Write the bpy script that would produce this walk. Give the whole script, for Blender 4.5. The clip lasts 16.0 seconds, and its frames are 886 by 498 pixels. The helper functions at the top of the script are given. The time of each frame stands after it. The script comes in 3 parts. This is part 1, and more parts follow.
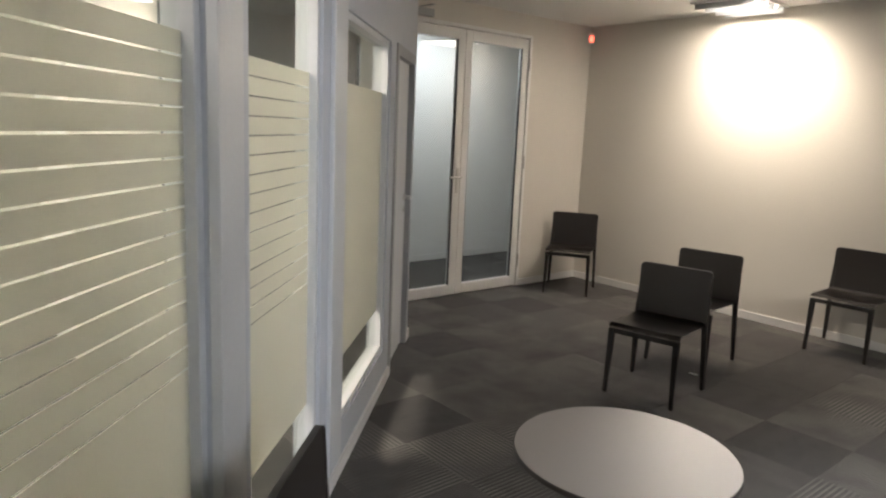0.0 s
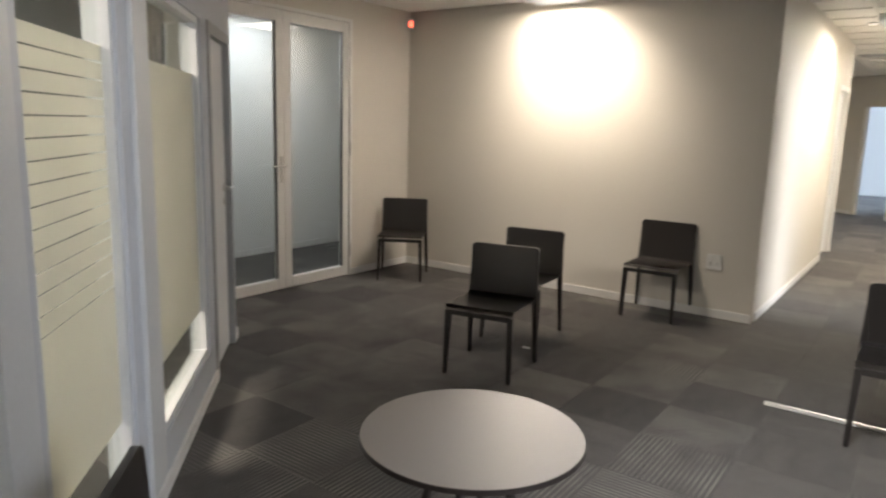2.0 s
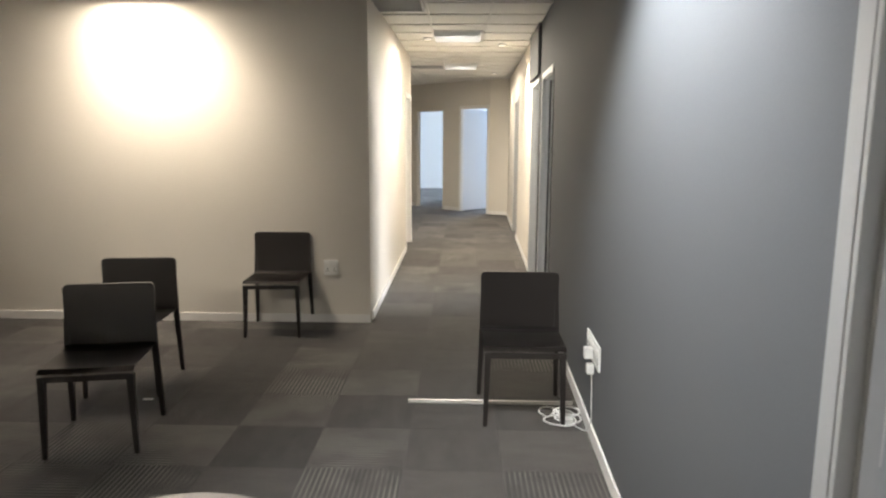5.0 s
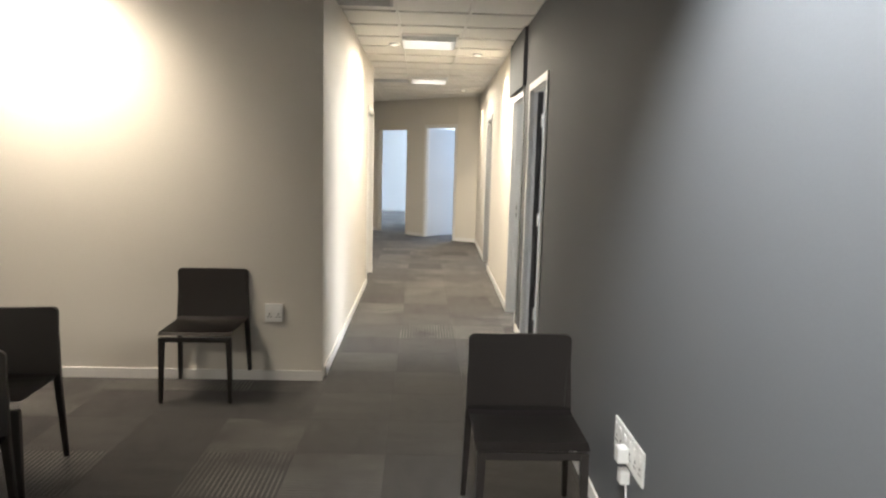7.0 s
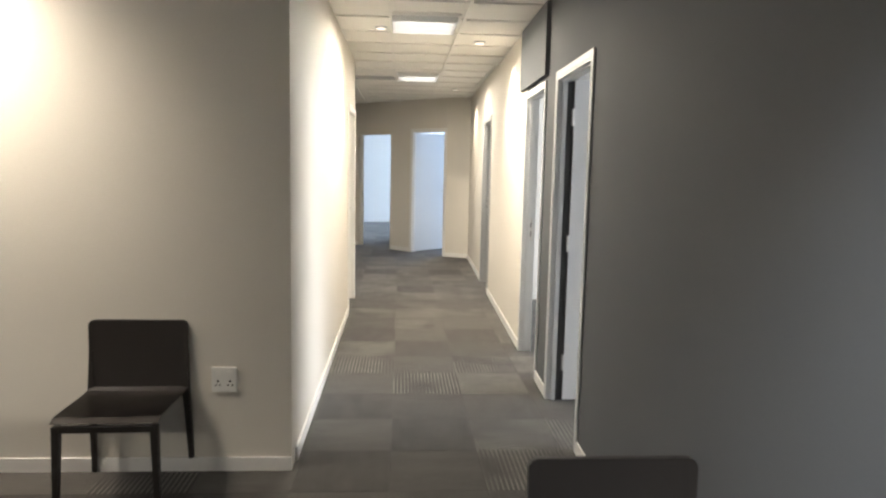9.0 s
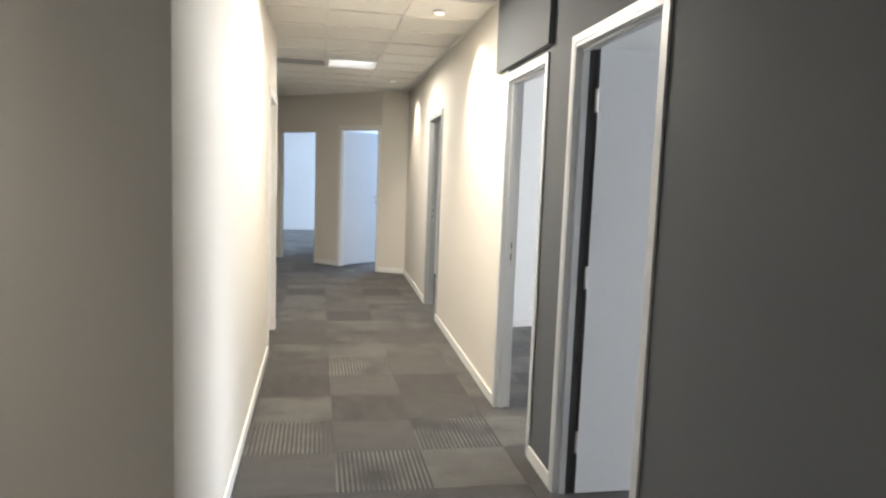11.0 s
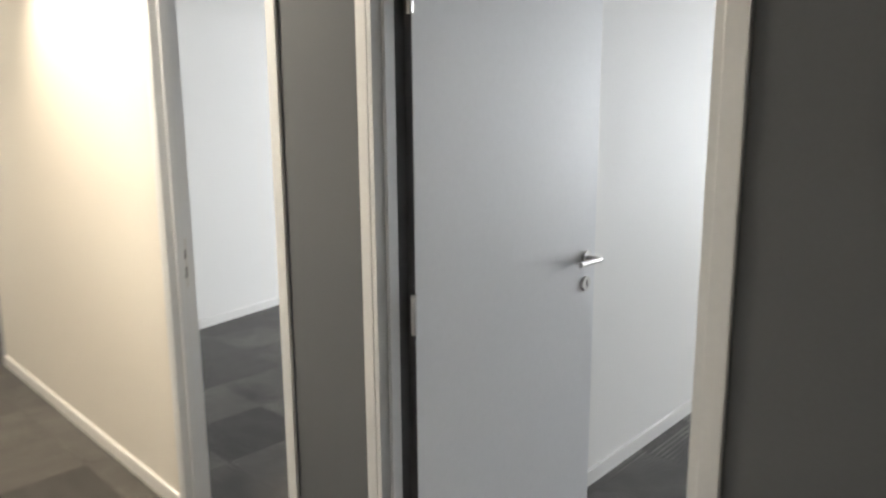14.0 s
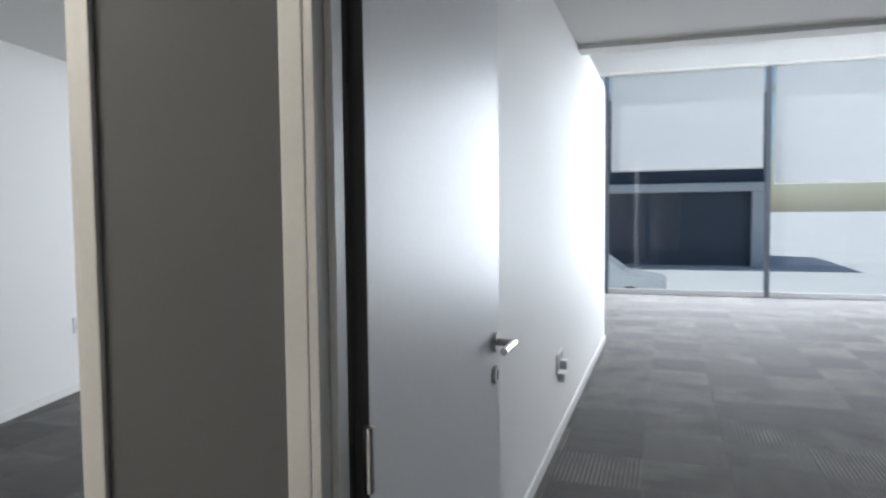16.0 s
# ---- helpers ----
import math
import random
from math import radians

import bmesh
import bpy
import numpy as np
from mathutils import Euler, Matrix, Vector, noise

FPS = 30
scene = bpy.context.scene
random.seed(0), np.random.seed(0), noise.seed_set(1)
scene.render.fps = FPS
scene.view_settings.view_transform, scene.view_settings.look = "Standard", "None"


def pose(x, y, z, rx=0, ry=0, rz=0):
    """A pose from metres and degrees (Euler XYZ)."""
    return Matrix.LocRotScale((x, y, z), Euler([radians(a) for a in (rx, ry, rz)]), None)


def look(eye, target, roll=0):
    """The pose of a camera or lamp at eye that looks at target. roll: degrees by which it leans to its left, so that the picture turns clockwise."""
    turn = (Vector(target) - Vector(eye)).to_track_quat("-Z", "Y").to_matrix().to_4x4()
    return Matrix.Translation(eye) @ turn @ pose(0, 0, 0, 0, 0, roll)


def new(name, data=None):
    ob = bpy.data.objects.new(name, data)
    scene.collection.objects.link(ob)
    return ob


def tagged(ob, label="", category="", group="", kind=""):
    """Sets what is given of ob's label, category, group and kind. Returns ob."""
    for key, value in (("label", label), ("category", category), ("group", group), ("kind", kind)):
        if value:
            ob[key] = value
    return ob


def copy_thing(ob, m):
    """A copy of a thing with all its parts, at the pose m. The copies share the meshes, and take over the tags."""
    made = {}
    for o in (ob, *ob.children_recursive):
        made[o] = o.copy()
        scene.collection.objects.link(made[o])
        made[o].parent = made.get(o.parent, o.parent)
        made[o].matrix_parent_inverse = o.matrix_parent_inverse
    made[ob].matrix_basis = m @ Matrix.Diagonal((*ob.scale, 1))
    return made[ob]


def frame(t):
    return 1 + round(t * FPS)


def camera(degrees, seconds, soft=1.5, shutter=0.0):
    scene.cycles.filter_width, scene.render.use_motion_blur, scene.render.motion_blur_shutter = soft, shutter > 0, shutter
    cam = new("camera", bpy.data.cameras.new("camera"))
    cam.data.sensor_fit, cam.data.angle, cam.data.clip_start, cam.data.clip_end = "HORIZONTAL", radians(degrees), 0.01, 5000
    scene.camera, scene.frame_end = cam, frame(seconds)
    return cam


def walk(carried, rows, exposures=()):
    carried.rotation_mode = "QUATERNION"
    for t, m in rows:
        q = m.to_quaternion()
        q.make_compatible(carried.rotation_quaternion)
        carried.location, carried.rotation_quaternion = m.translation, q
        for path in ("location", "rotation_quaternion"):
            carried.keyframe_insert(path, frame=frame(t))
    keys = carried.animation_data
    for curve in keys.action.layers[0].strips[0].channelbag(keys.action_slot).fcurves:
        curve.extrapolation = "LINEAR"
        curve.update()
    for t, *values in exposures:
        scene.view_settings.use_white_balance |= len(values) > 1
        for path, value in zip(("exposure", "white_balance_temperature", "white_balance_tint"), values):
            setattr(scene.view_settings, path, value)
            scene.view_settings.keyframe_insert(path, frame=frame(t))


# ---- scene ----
cam = camera(65.8, 16.0, soft=2.2, shutter=0.5)
PATH = [
    (0, (0.081, 0.33, 1.49), (-1.429, 1.594, 1.142), 2.5),
    (0.5, (0.087, 0.346, 1.485), (-1.387, 1.647, 1.12), 3.2),
    (1, (0.058, 0.373, 1.439), (-1.341, 1.758, 1.09), 2.3),
    (1.5, (0.033, 0.388, 1.46), (-1.259, 1.87, 1.091), 1.9),
    (2, (0.007, 0.397, 1.455), (-1.143, 1.993, 1.096), 1.7),
    (2.5, (-0.06, 0.364, 1.459), (-1.0, 2.093, 1.101), 1.7),
    (3, (-0.088, 0.349, 1.473), (-0.827, 2.166, 1.085), 1.6),
    (3.5, (-0.119, 0.403, 1.48), (-0.67, 2.286, 1.091), 2.3),
    (4, (-0.13, 0.453, 1.475), (-0.496, 2.385, 1.108), 1.7),
    (4.5, (-0.237, 0.52, 1.479), (-0.385, 2.485, 1.137), -0.3),
    (7, (-0.432, 1.629, 1.451), (-0.365, 3.611, 1.191), 1.5),
    (7.5, (-0.409, 1.894, 1.464), (-0.407, 3.879, 1.222), 2.4),
    (8, (-0.469, 2.196, 1.455), (-0.423, 4.186, 1.257), 2.1),
    (8.5, (-0.519, 2.492, 1.457), (-0.425, 4.475, 1.216), 1.4),
    (11, (-0.686, 4.124, 1.432), (-0.323, 6.079, 1.213), 2.1),
    (11.5, (-0.726, 4.425, 1.44), (-0.207, 6.34, 1.19), 0.8),
    (12, (-0.714, 4.733, 1.434), (-0.002, 6.583, 1.173), -0.3),
    (12.5, (-0.729, 4.954, 1.45), (0.159, 6.723, 1.162), 1.4),
    (13, (-0.722, 5.263, 1.429), (0.344, 6.933, 1.154), -0.2),
    (13.5, (-0.752, 5.495, 1.426), (0.51, 7.013, 1.104), 1.1),
    (14, (-0.67, 5.763, 1.455), (0.769, 7.107, 1.108), -0.4),
    (14.5, (-0.692, 6.033, 1.361), (0.956, 7.151, 1.175), -0.8),
    (15, (-0.622, 6.236, 1.367), (1.126, 7.188, 1.169), -1.0),
    (15.5, (-0.511, 6.371, 1.367), (1.314, 7.179, 1.245), -0.2),
    (16, (-0.447, 6.513, 1.372), (1.451, 7.132, 1.262), -0.6),
]
walk(cam, [(t, look(e, g, r)) for t, e, g, r in PATH],
     exposures=[(0, 0.58, 6350, 12), (4.5, 0.52, 6450, 11), (8.5, 0.52, 6350, 10), (11, 0.38, 6000, 10), (12.5, 0.15, 6050, 10), (13.5, 0.17, 6350, 10), (14.5, -0.15, 6250, 10), (16, -0.72, 5950, 10)])

# ---- world, sun, large lights ----
world = bpy.data.worlds.new("sky")
scene.world = world
world.use_nodes = True
wn = world.node_tree
sky = wn.nodes.new("ShaderNodeTexSky")
sky.sky_type, sky.sun_disc = "NISHITA", False
sky.sun_elevation, sky.sun_rotation = radians(65), radians(38.7)
wn.links.new(sky.outputs[0], wn.nodes["Background"].inputs[0])
wn.nodes["Background"].inputs[1].default_value = 0.15


def lamp(name, kind, eye, target, watts, colour, size=0.3, size_y=None, spot=70, blend=0.6):
    data = bpy.data.lights.new(name, kind)
    data.energy, data.color = watts, colour
    if kind == "AREA":
        data.shape, data.size, data.size_y = "RECTANGLE", size, size_y or size
    if kind == "SPOT":
        data.spot_size, data.spot_blend, data.shadow_soft_size = radians(spot), blend, size
    ob = new(name, data)
    ob.matrix_world = look(eye, target)
    return ob


sun = new("sun", bpy.data.lights.new("sun", "SUN"))
sun.data.energy, sun.data.angle, sun.data.color = 5.0, radians(0.5), (1, 0.95, 0.88)
sun.matrix_world = look((4, 5, 13.7), (0, 0, 0))

WARM, NEUTRAL, COOL = (1, 0.84, 0.62), (1, 0.92, 0.8), (0.96, 0.98, 1)
CEIL = 2.53
# ceiling fittings
lamp("lounge_panel_light", "AREA", (-2.79, 5.64, CEIL - 0.07), (-2.79, 5.64, 0), 20, (1, 0.86, 0.7), 0.5)
lamp("lounge_wall_spot", "SPOT", (-2.55, 5.3, CEIL - 0.03), (-2.58, 6.0, 1.3), 76, (1, 0.86, 0.68), 0.05, spot=112, blend=1.0)
# unseen fill added to brighten the near end of the lounge
lamp("lounge_fill_light", "AREA", (-1.0, -0.1, CEIL - 0.07), (-1.0, -0.1, 0), 6, (1, 0.9, 0.78), 0.5)
lamp("lounge_spot_east", "SPOT", (-0.34, 2.72, CEIL - 0.03), (0.32, 2.75, 0.95), 215, (0.97, 0.985, 0.98), 0.05, spot=112, blend=0.7)
lamp("corridor_panel_light_near", "AREA", (-0.39, 8.13, CEIL - 0.07), (-0.39, 8.13, 0), 42, (1, 0.89, 0.72), 0.5)
lamp("corridor_panel_light_far", "AREA", (-0.36, 11.2, CEIL - 0.07), (-0.36, 11.2, 0), 48, (1, 0.89, 0.72), 0.5)
lamp("corridor_spot_east", "SPOT", (0.12, 9.0, CEIL - 0.03), (0.5, 9.0, 1.4), 85, WARM, 0.04, spot=95, blend=0.8)
lamp("corridor_spot_far", "SPOT", (0.2, 12.7, CEIL - 0.03), (0.58, 12.7, 1.3), 55, WARM, 0.04, spot=90, blend=0.8)
lamp("corridor_spot_west", "SPOT", (-0.72, 8.5, CEIL - 0.03), (-1.1, 8.5, 1.4), 26, WARM, 0.04, spot=90, blend=0.8)
lamp("lobby_light", "AREA", (-5.2, 4.9, CEIL - 0.05), (-5.2, 4.9, 0), 13, (0.95, 0.97, 1), 1.0)
# no fitting here: fill added behind the partition to brighten its film
lamp("glazed_office_fill", "AREA", (-2.9, 0.3, CEIL - 0.05), (-2.9, 0.3, 0), 105, (1, 0.9, 0.74), 0.8)
# area lamps standing in for daylight in the window openings
lamp("window_daylight_south", "AREA", (10.95, 5.2, 1.75), (0, 5.2, 1.2), 740, COOL, 4.4, 3.3)
lamp("window_daylight_middle", "AREA", (10.95, 9.0, 1.75), (0, 9.0, 1.2), 120, COOL, 3.2, 3.0)
lamp("window_daylight_north", "AREA", (10.95, 12.4, 1.75), (0, 12.4, 1.2), 400, COOL, 2.4, 3.0)
# windows of these rooms are unseen; lamps added to brighten the rooms
lamp("daylight_fill_side_room", "AREA", (4.38, 0.85, 1.55), (0, 0.9, 1.2), 120, (0.95, 0.97, 1), 2.0, 1.8)
lamp("daylight_fill_end_rooms", "AREA", (2.97, 19.8, 1.6), (-0.4, 17.5, 1.2), 260, (0.66, 0.81, 1), 2.4, 1.5)
lamp("daylight_fill_end_room_east", "AREA", (2.97, 15.9, 1.6), (-0.4, 14.9, 1.2), 42, (0.45, 0.66, 1), 2.0, 1.5)


# ---- materials ----
def material(name, colour, rough=0.6, metal=0.0, grain=30.0, vary=0.08, bump=0.05, blotch=1.2, spec=0.5):
    m = bpy.data.materials.new(name)
    m.use_nodes = True
    n, l = m.node_tree.nodes, m.node_tree.links
    b = n["Principled BSDF"]
    pos = n.new("ShaderNodeNewGeometry")
    fine, large = n.new("ShaderNodeTexNoise"), n.new("ShaderNodeTexNoise")
    fine.inputs["Scale"].default_value, large.inputs["Scale"].default_value = grain, blotch
    fine.inputs["Detail"].default_value, large.inputs["Detail"].default_value = 4, 3
    for tex in (fine, large):
        l.new(pos.outputs["Position"], tex.inputs["Vector"])
    add = n.new("ShaderNodeMath")
    add.operation = "ADD"
    l.new(fine.outputs["Fac"], add.inputs[0])
    l.new(large.outputs["Fac"], add.inputs[1])
    span = n.new("ShaderNodeMapRange")
    span.inputs["From Min"].default_value, span.inputs["From Max"].default_value = 0.6, 1.4
    l.new(add.outputs[0], span.inputs["Value"])
    mix = n.new("ShaderNodeMix")
    mix.data_type = "RGBA"
    mix.inputs[6].default_value = (*[c * (1 - vary) for c in colour], 1)
    mix.inputs[7].default_value = (*[min(1, c * (1 + vary)) for c in colour], 1)
    l.new(span.outputs[0], mix.inputs[0])
    l.new(mix.outputs[2], b.inputs["Base Color"])
    rr = n.new("ShaderNodeMapRange")
    rr.inputs["To Min"].default_value, rr.inputs["To Max"].default_value = max(0.02, rough - 0.07), min(1, rough + 0.07)
    l.new(large.outputs["Fac"], rr.inputs["Value"])
    l.new(rr.outputs[0], b.inputs["Roughness"])
    b.inputs["Metallic"].default_value = metal
    b.inputs["Specular IOR Level"].default_value = spec
    if bump:
        bp = n.new("ShaderNodeBump")
        bp.inputs["Strength"].default_value, bp.inputs["Distance"].default_value = bump, 0.004
        l.new(fine.outputs["Fac"], bp.inputs["Height"])
        l.new(bp.outputs[0], b.inputs["Normal"])
    return m


def emitter(name, colour, strength):
    m = bpy.data.materials.new(name)
    m.use_nodes = True
    b = m.node_tree.nodes["Principled BSDF"]
    b.inputs["Base Color"].default_value = (0.9, 0.9, 0.9, 1)
    b.inputs["Emission Color"].default_value = (*colour, 1)
    b.inputs["Emission Strength"].default_value = strength
    return m


def glass(name, rough=0.0, tint=(0.95, 0.98, 0.97)):
    m = bpy.data.materials.new(name)
    m.use_nodes = True
    n, l = m.node_tree.nodes, m.node_tree.links
    out = n["Material Output"]
    n.remove(n["Principled BSDF"])
    tr, gl, mix, fr = n.new("ShaderNodeBsdfTransparent"), n.new("ShaderNodeBsdfGlossy"), n.new("ShaderNodeMixShader"), n.new("ShaderNodeLayerWeight")
    tr.inputs[0].default_value = (*tint, 1)
    gl.inputs["Roughness"].default_value = rough
    rise, floor_ = n.new("ShaderNodeMath"), n.new("ShaderNodeMath")
    rise.operation, rise.inputs[1].default_value = "POWER", 4.5
    floor_.operation, floor_.inputs[1].default_value, floor_.inputs[2].default_value = "MULTIPLY_ADD", 0.8, 0.035
    l.new(fr.outputs["Facing"], rise.inputs[0])
    l.new(rise.outputs[0], floor_.inputs[0])
    l.new(floor_.outputs[0], mix.inputs[0])
    l.new(tr.outputs[0], mix.inputs[1])
    l.new(gl.outputs[0], mix.inputs[2])
    l.new(mix.outputs[0], out.inputs[0])
    return m


def film(name, colour, through_part):
    """Matt translucent film or blind cloth."""
    m = bpy.data.materials.new(name)
    m.use_nodes = True
    n, l = m.node_tree.nodes, m.node_tree.links
    out = n["Material Output"]
    n.remove(n["Principled BSDF"])
    di, tl, mix = n.new("ShaderNodeBsdfPrincipled"), n.new("ShaderNodeBsdfTranslucent"), n.new("ShaderNodeMixShader")
    grain = n.new("ShaderNodeTexNoise")
    grain.inputs["Scale"].default_value = 250
    ramp = n.new("ShaderNodeMix")
    ramp.data_type = "RGBA"
    ramp.inputs[6].default_value = (*[c * 0.92 for c in colour], 1)
    ramp.inputs[7].default_value = (*colour, 1)
    l.new(grain.outputs["Fac"], ramp.inputs[0])
    l.new(ramp.outputs[2], di.inputs["Base Color"])
    l.new(ramp.outputs[2], tl.inputs[0])
    di.inputs["Roughness"].default_value = 0.38
    mix.inputs[0].default_value = through_part
    l.new(di.outputs[0], mix.inputs[1])
    l.new(tl.outputs[0], mix.inputs[2])
    l.new(mix.outputs[0], out.inputs[0])
    return m


TILE = 0.4435
TX, TY = -0.581, 7.07


def carpet_material():
    """Carpet tiles laid quarter-turned: colour, streaks and pale pinstripes change from tile to tile; nap sheen is put
    into the colour.
    """
    m = bpy.data.materials.new("carpet_tile")
    m.use_nodes = True
    n, l = m.node_tree.nodes, m.node_tree.links
    b = n["Principled BSDF"]

    def math_node(op, a, c=None):
        k = n.new("ShaderNodeMath")
        k.operation = op
        for i, v in enumerate((a, c)):
            if v is None:
                continue
            if isinstance(v, (int, float)):
                k.inputs[i].default_value = v
            else:
                l.new(v, k.inputs[i])
        return k.outputs[0]

    pos = n.new("ShaderNodeNewGeometry")
    sep = n.new("ShaderNodeSeparateXYZ")
    l.new(pos.outputs["Position"], sep.inputs[0])
    u = math_node("DIVIDE", math_node("SUBTRACT", sep.outputs[0], TX), TILE)
    v = math_node("DIVIDE", math_node("SUBTRACT", sep.outputs[1], TY), TILE)
    iu, iv = math_node("FLOOR", u), math_node("FLOOR", v)
    cell = n.new("ShaderNodeCombineXYZ")
    l.new(iu, cell.inputs[0])
    l.new(iv, cell.inputs[1])
    rnd = n.new("ShaderNodeTexWhiteNoise")
    rnd.noise_dimensions = "3D"
    l.new(cell.outputs[0], rnd.inputs["Vector"])
    odd = math_node("GREATER_THAN", math_node("MODULO", math_node("ABSOLUTE", math_node("ADD", iu, iv)), 2), 0.5)
    fu, fv = math_node("FRACT", u), math_node("FRACT", v)
    across = n.new("ShaderNodeMix")
    l.new(odd, across.inputs[0])
    l.new(fu, across.inputs[2])
    l.new(fv, across.inputs[3])
    along = n.new("ShaderNodeMix")
    l.new(odd, along.inputs[0])
    l.new(fv, along.inputs[2])
    l.new(fu, along.inputs[3])
    # pinstripes across the tile, in a band of some tiles, broken up by noise
    stripe = math_node("GREATER_THAN", math_node("SINE", math_node("MULTIPLY", across.outputs[0], 2 * math.pi * 19)), 0.3)
    sub = n.new("ShaderNodeSeparateColor")
    l.new(rnd.outputs["Color"], sub.inputs[0])
    some = math_node("GREATER_THAN", sub.outputs[0], 0.5)
    patch = n.new("ShaderNodeTexNoise")
    patch.inputs["Scale"].default_value = 3.0
    l.new(pos.outputs["Position"], patch.inputs["Vector"])
    soft_edge = n.new("ShaderNodeMapRange")
    soft_edge.inputs["From Min"].default_value, soft_edge.inputs["From Max"].default_value = 0.36, 0.62
    l.new(patch.outputs["Fac"], soft_edge.inputs["Value"])
    band = soft_edge.outputs[0]
    streak = n.new("ShaderNodeTexNoise")
    streak.inputs["Scale"].default_value = 1.0
    streak.inputs["Detail"].default_value = 3
    sv = n.new("ShaderNodeCombineXYZ")
    l.new(math_node("ADD", math_node("MULTIPLY", across.outputs[0], 5), math_node("MULTIPLY", iu, 7.3)), sv.inputs[0])
    l.new(math_node("ADD", math_node("MULTIPLY", along.outputs[0], 1.5), math_node("MULTIPLY", iv, 3.7)), sv.inputs[1])
    l.new(sv.outputs[0], streak.inputs["Vector"])
    fibre = n.new("ShaderNodeTexNoise")
    fibre.inputs["Scale"].default_value = 420
    l.new(pos.outputs["Position"], fibre.inputs["Vector"])
    amount = math_node("MULTIPLY", math_node("MULTIPLY", stripe, some), math_node("MULTIPLY", band, 0.42))
    tone = math_node("ADD", math_node("MULTIPLY", sub.outputs[1], 0.4), math_node("MULTIPLY", streak.outputs["Fac"], 0.75))
    # every other tile lightened in colour, as the turned nap would catch light
    tone = math_node("ADD", tone, math_node("MULTIPLY", odd, 0.22))
    tone = math_node("ADD", tone, math_node("MULTIPLY", fibre.outputs["Fac"], 0.35))
    level = n.new("ShaderNodeMapRange")
    level.inputs["From Min"].default_value, level.inputs["From Max"].default_value = 0.34, 1.32
    l.new(tone, level.inputs["Value"])
    base = n.new("ShaderNodeMix")
    base.data_type = "RGBA"
    base.inputs[6].default_value = (0.023, 0.021, 0.0202, 1)
    base.inputs[7].default_value = (0.084, 0.077, 0.071, 1)
    l.new(level.outputs[0], base.inputs[0])
    top = n.new("ShaderNodeMix")
    top.data_type = "RGBA"
    top.inputs[7].default_value = (0.3, 0.28, 0.25, 1)
    l.new(amount, top.inputs[0])
    l.new(base.outputs[2], top.inputs[6])
    l.new(top.outputs[2], b.inputs["Base Color"])
    b.inputs["Roughness"].default_value = 0.92
    b.inputs["Specular IOR Level"].default_value = 0.25
    b.inputs["Sheen Weight"].default_value = 0.15
    bp = n.new("ShaderNodeBump")
    bp.inputs["Strength"].default_value, bp.inputs["Distance"].default_value = 0.5, 0.003
    l.new(math_node("ADD", fibre.outputs["Fac"], math_node("MULTIPLY", amount, 1.0)), bp.inputs["Height"])
    l.new(bp.outputs[0], b.inputs["Normal"])
    return m


M_WALL = material("warm_white_wall_paint", (0.68, 0.645, 0.585), 0.7, grain=140, vary=0.03, bump=0.06, blotch=0.8)
M_WHITE = material("white_wall_paint", (0.8, 0.79, 0.77), 0.6, grain=140, vary=0.025, bump=0.05, blotch=0.8)
M_GREY = material("slate_grey_wall_paint", (0.115, 0.121, 0.129), 0.72, grain=140, vary=0.04, bump=0.06, blotch=0.9, spec=0.3)
M_CEIL = material("ceiling_board", (0.8, 0.79, 0.76), 0.9, grain=220, vary=0.03, bump=0.1)
M_GRID = material("ceiling_grid_metal", (0.76, 0.75, 0.72), 0.6, vary=0.03, bump=0)
M_TRIM = material("white_satin_trim", (0.78, 0.77, 0.75), 0.4, grain=60, vary=0.03, bump=0.02)
# white partition paint with its blue-grey shade put into the colour
M_PART = material("shaded_white_partition_paint", (0.55, 0.57, 0.61), 0.4, grain=60, vary=0.03, bump=0.02)
M_ALU = material("pale_aluminium_frame", (0.66, 0.67, 0.68), 0.42, metal=0.15, grain=80, vary=0.04, bump=0.02)
# facade mullions coloured dark, as they look against the bright windows
M_MULLION = material("backlit_window_frame", (0.13, 0.15, 0.19), 0.4, metal=0.3, grain=60, vary=0.05, bump=0.02)
M_JAMB = material("grey_door_frame_paint", (0.4, 0.405, 0.41), 0.38, grain=60, vary=0.03, bump=0.02)
M_DOOR = material("pale_grey_door_laminate", (0.72, 0.725, 0.735), 0.4, grain=50, vary=0.025, bump=0.015)
M_STEEL = material("brushed_steel", (0.62, 0.61, 0.59), 0.3, metal=1.0, grain=200, vary=0.06, bump=0.02)
M_CHAIR = material("black_brown_chair_plastic", (0.026, 0.022, 0.02), 0.32, grain=400, vary=0.1, bump=0.04)
M_TABLE = material("taupe_laminate", (0.24, 0.215, 0.2), 0.36, grain=300, vary=0.04, bump=0.02)
M_TABLE_EDGE = material("dark_table_edge", (0.03, 0.023, 0.02), 0.5, grain=120, vary=0.1, bump=0.02)
M_PLASTIC = material("white_plastic", (0.75, 0.75, 0.73), 0.4, grain=90, vary=0.02, bump=0)
M_DARK = material("dark_recess", (0.03, 0.03, 0.03), 0.7, vary=0.1, bump=0)
# rubber of beads and wheels; also the painted shade at door edges
M_RUBBER_SHADE = material("grey_rubber_and_shade", (0.09, 0.09, 0.095), 0.6, vary=0.08, bump=0)
M_PAPER = material("white_paper", (0.75, 0.74, 0.72), 0.8, vary=0.03, bump=0.02)
M_STRIP = material("cable_cover_aluminium", (0.6, 0.59, 0.56), 0.38, metal=0.4, grain=90, vary=0.05, bump=0.02)
M_GLASS = glass("clear_glass")
M_FILM = film("frosted_film", (0.7, 0.69, 0.62), 0.45)
M_BLIND = film("roller_blind_cloth", (0.9, 0.92, 0.93), 0.72)
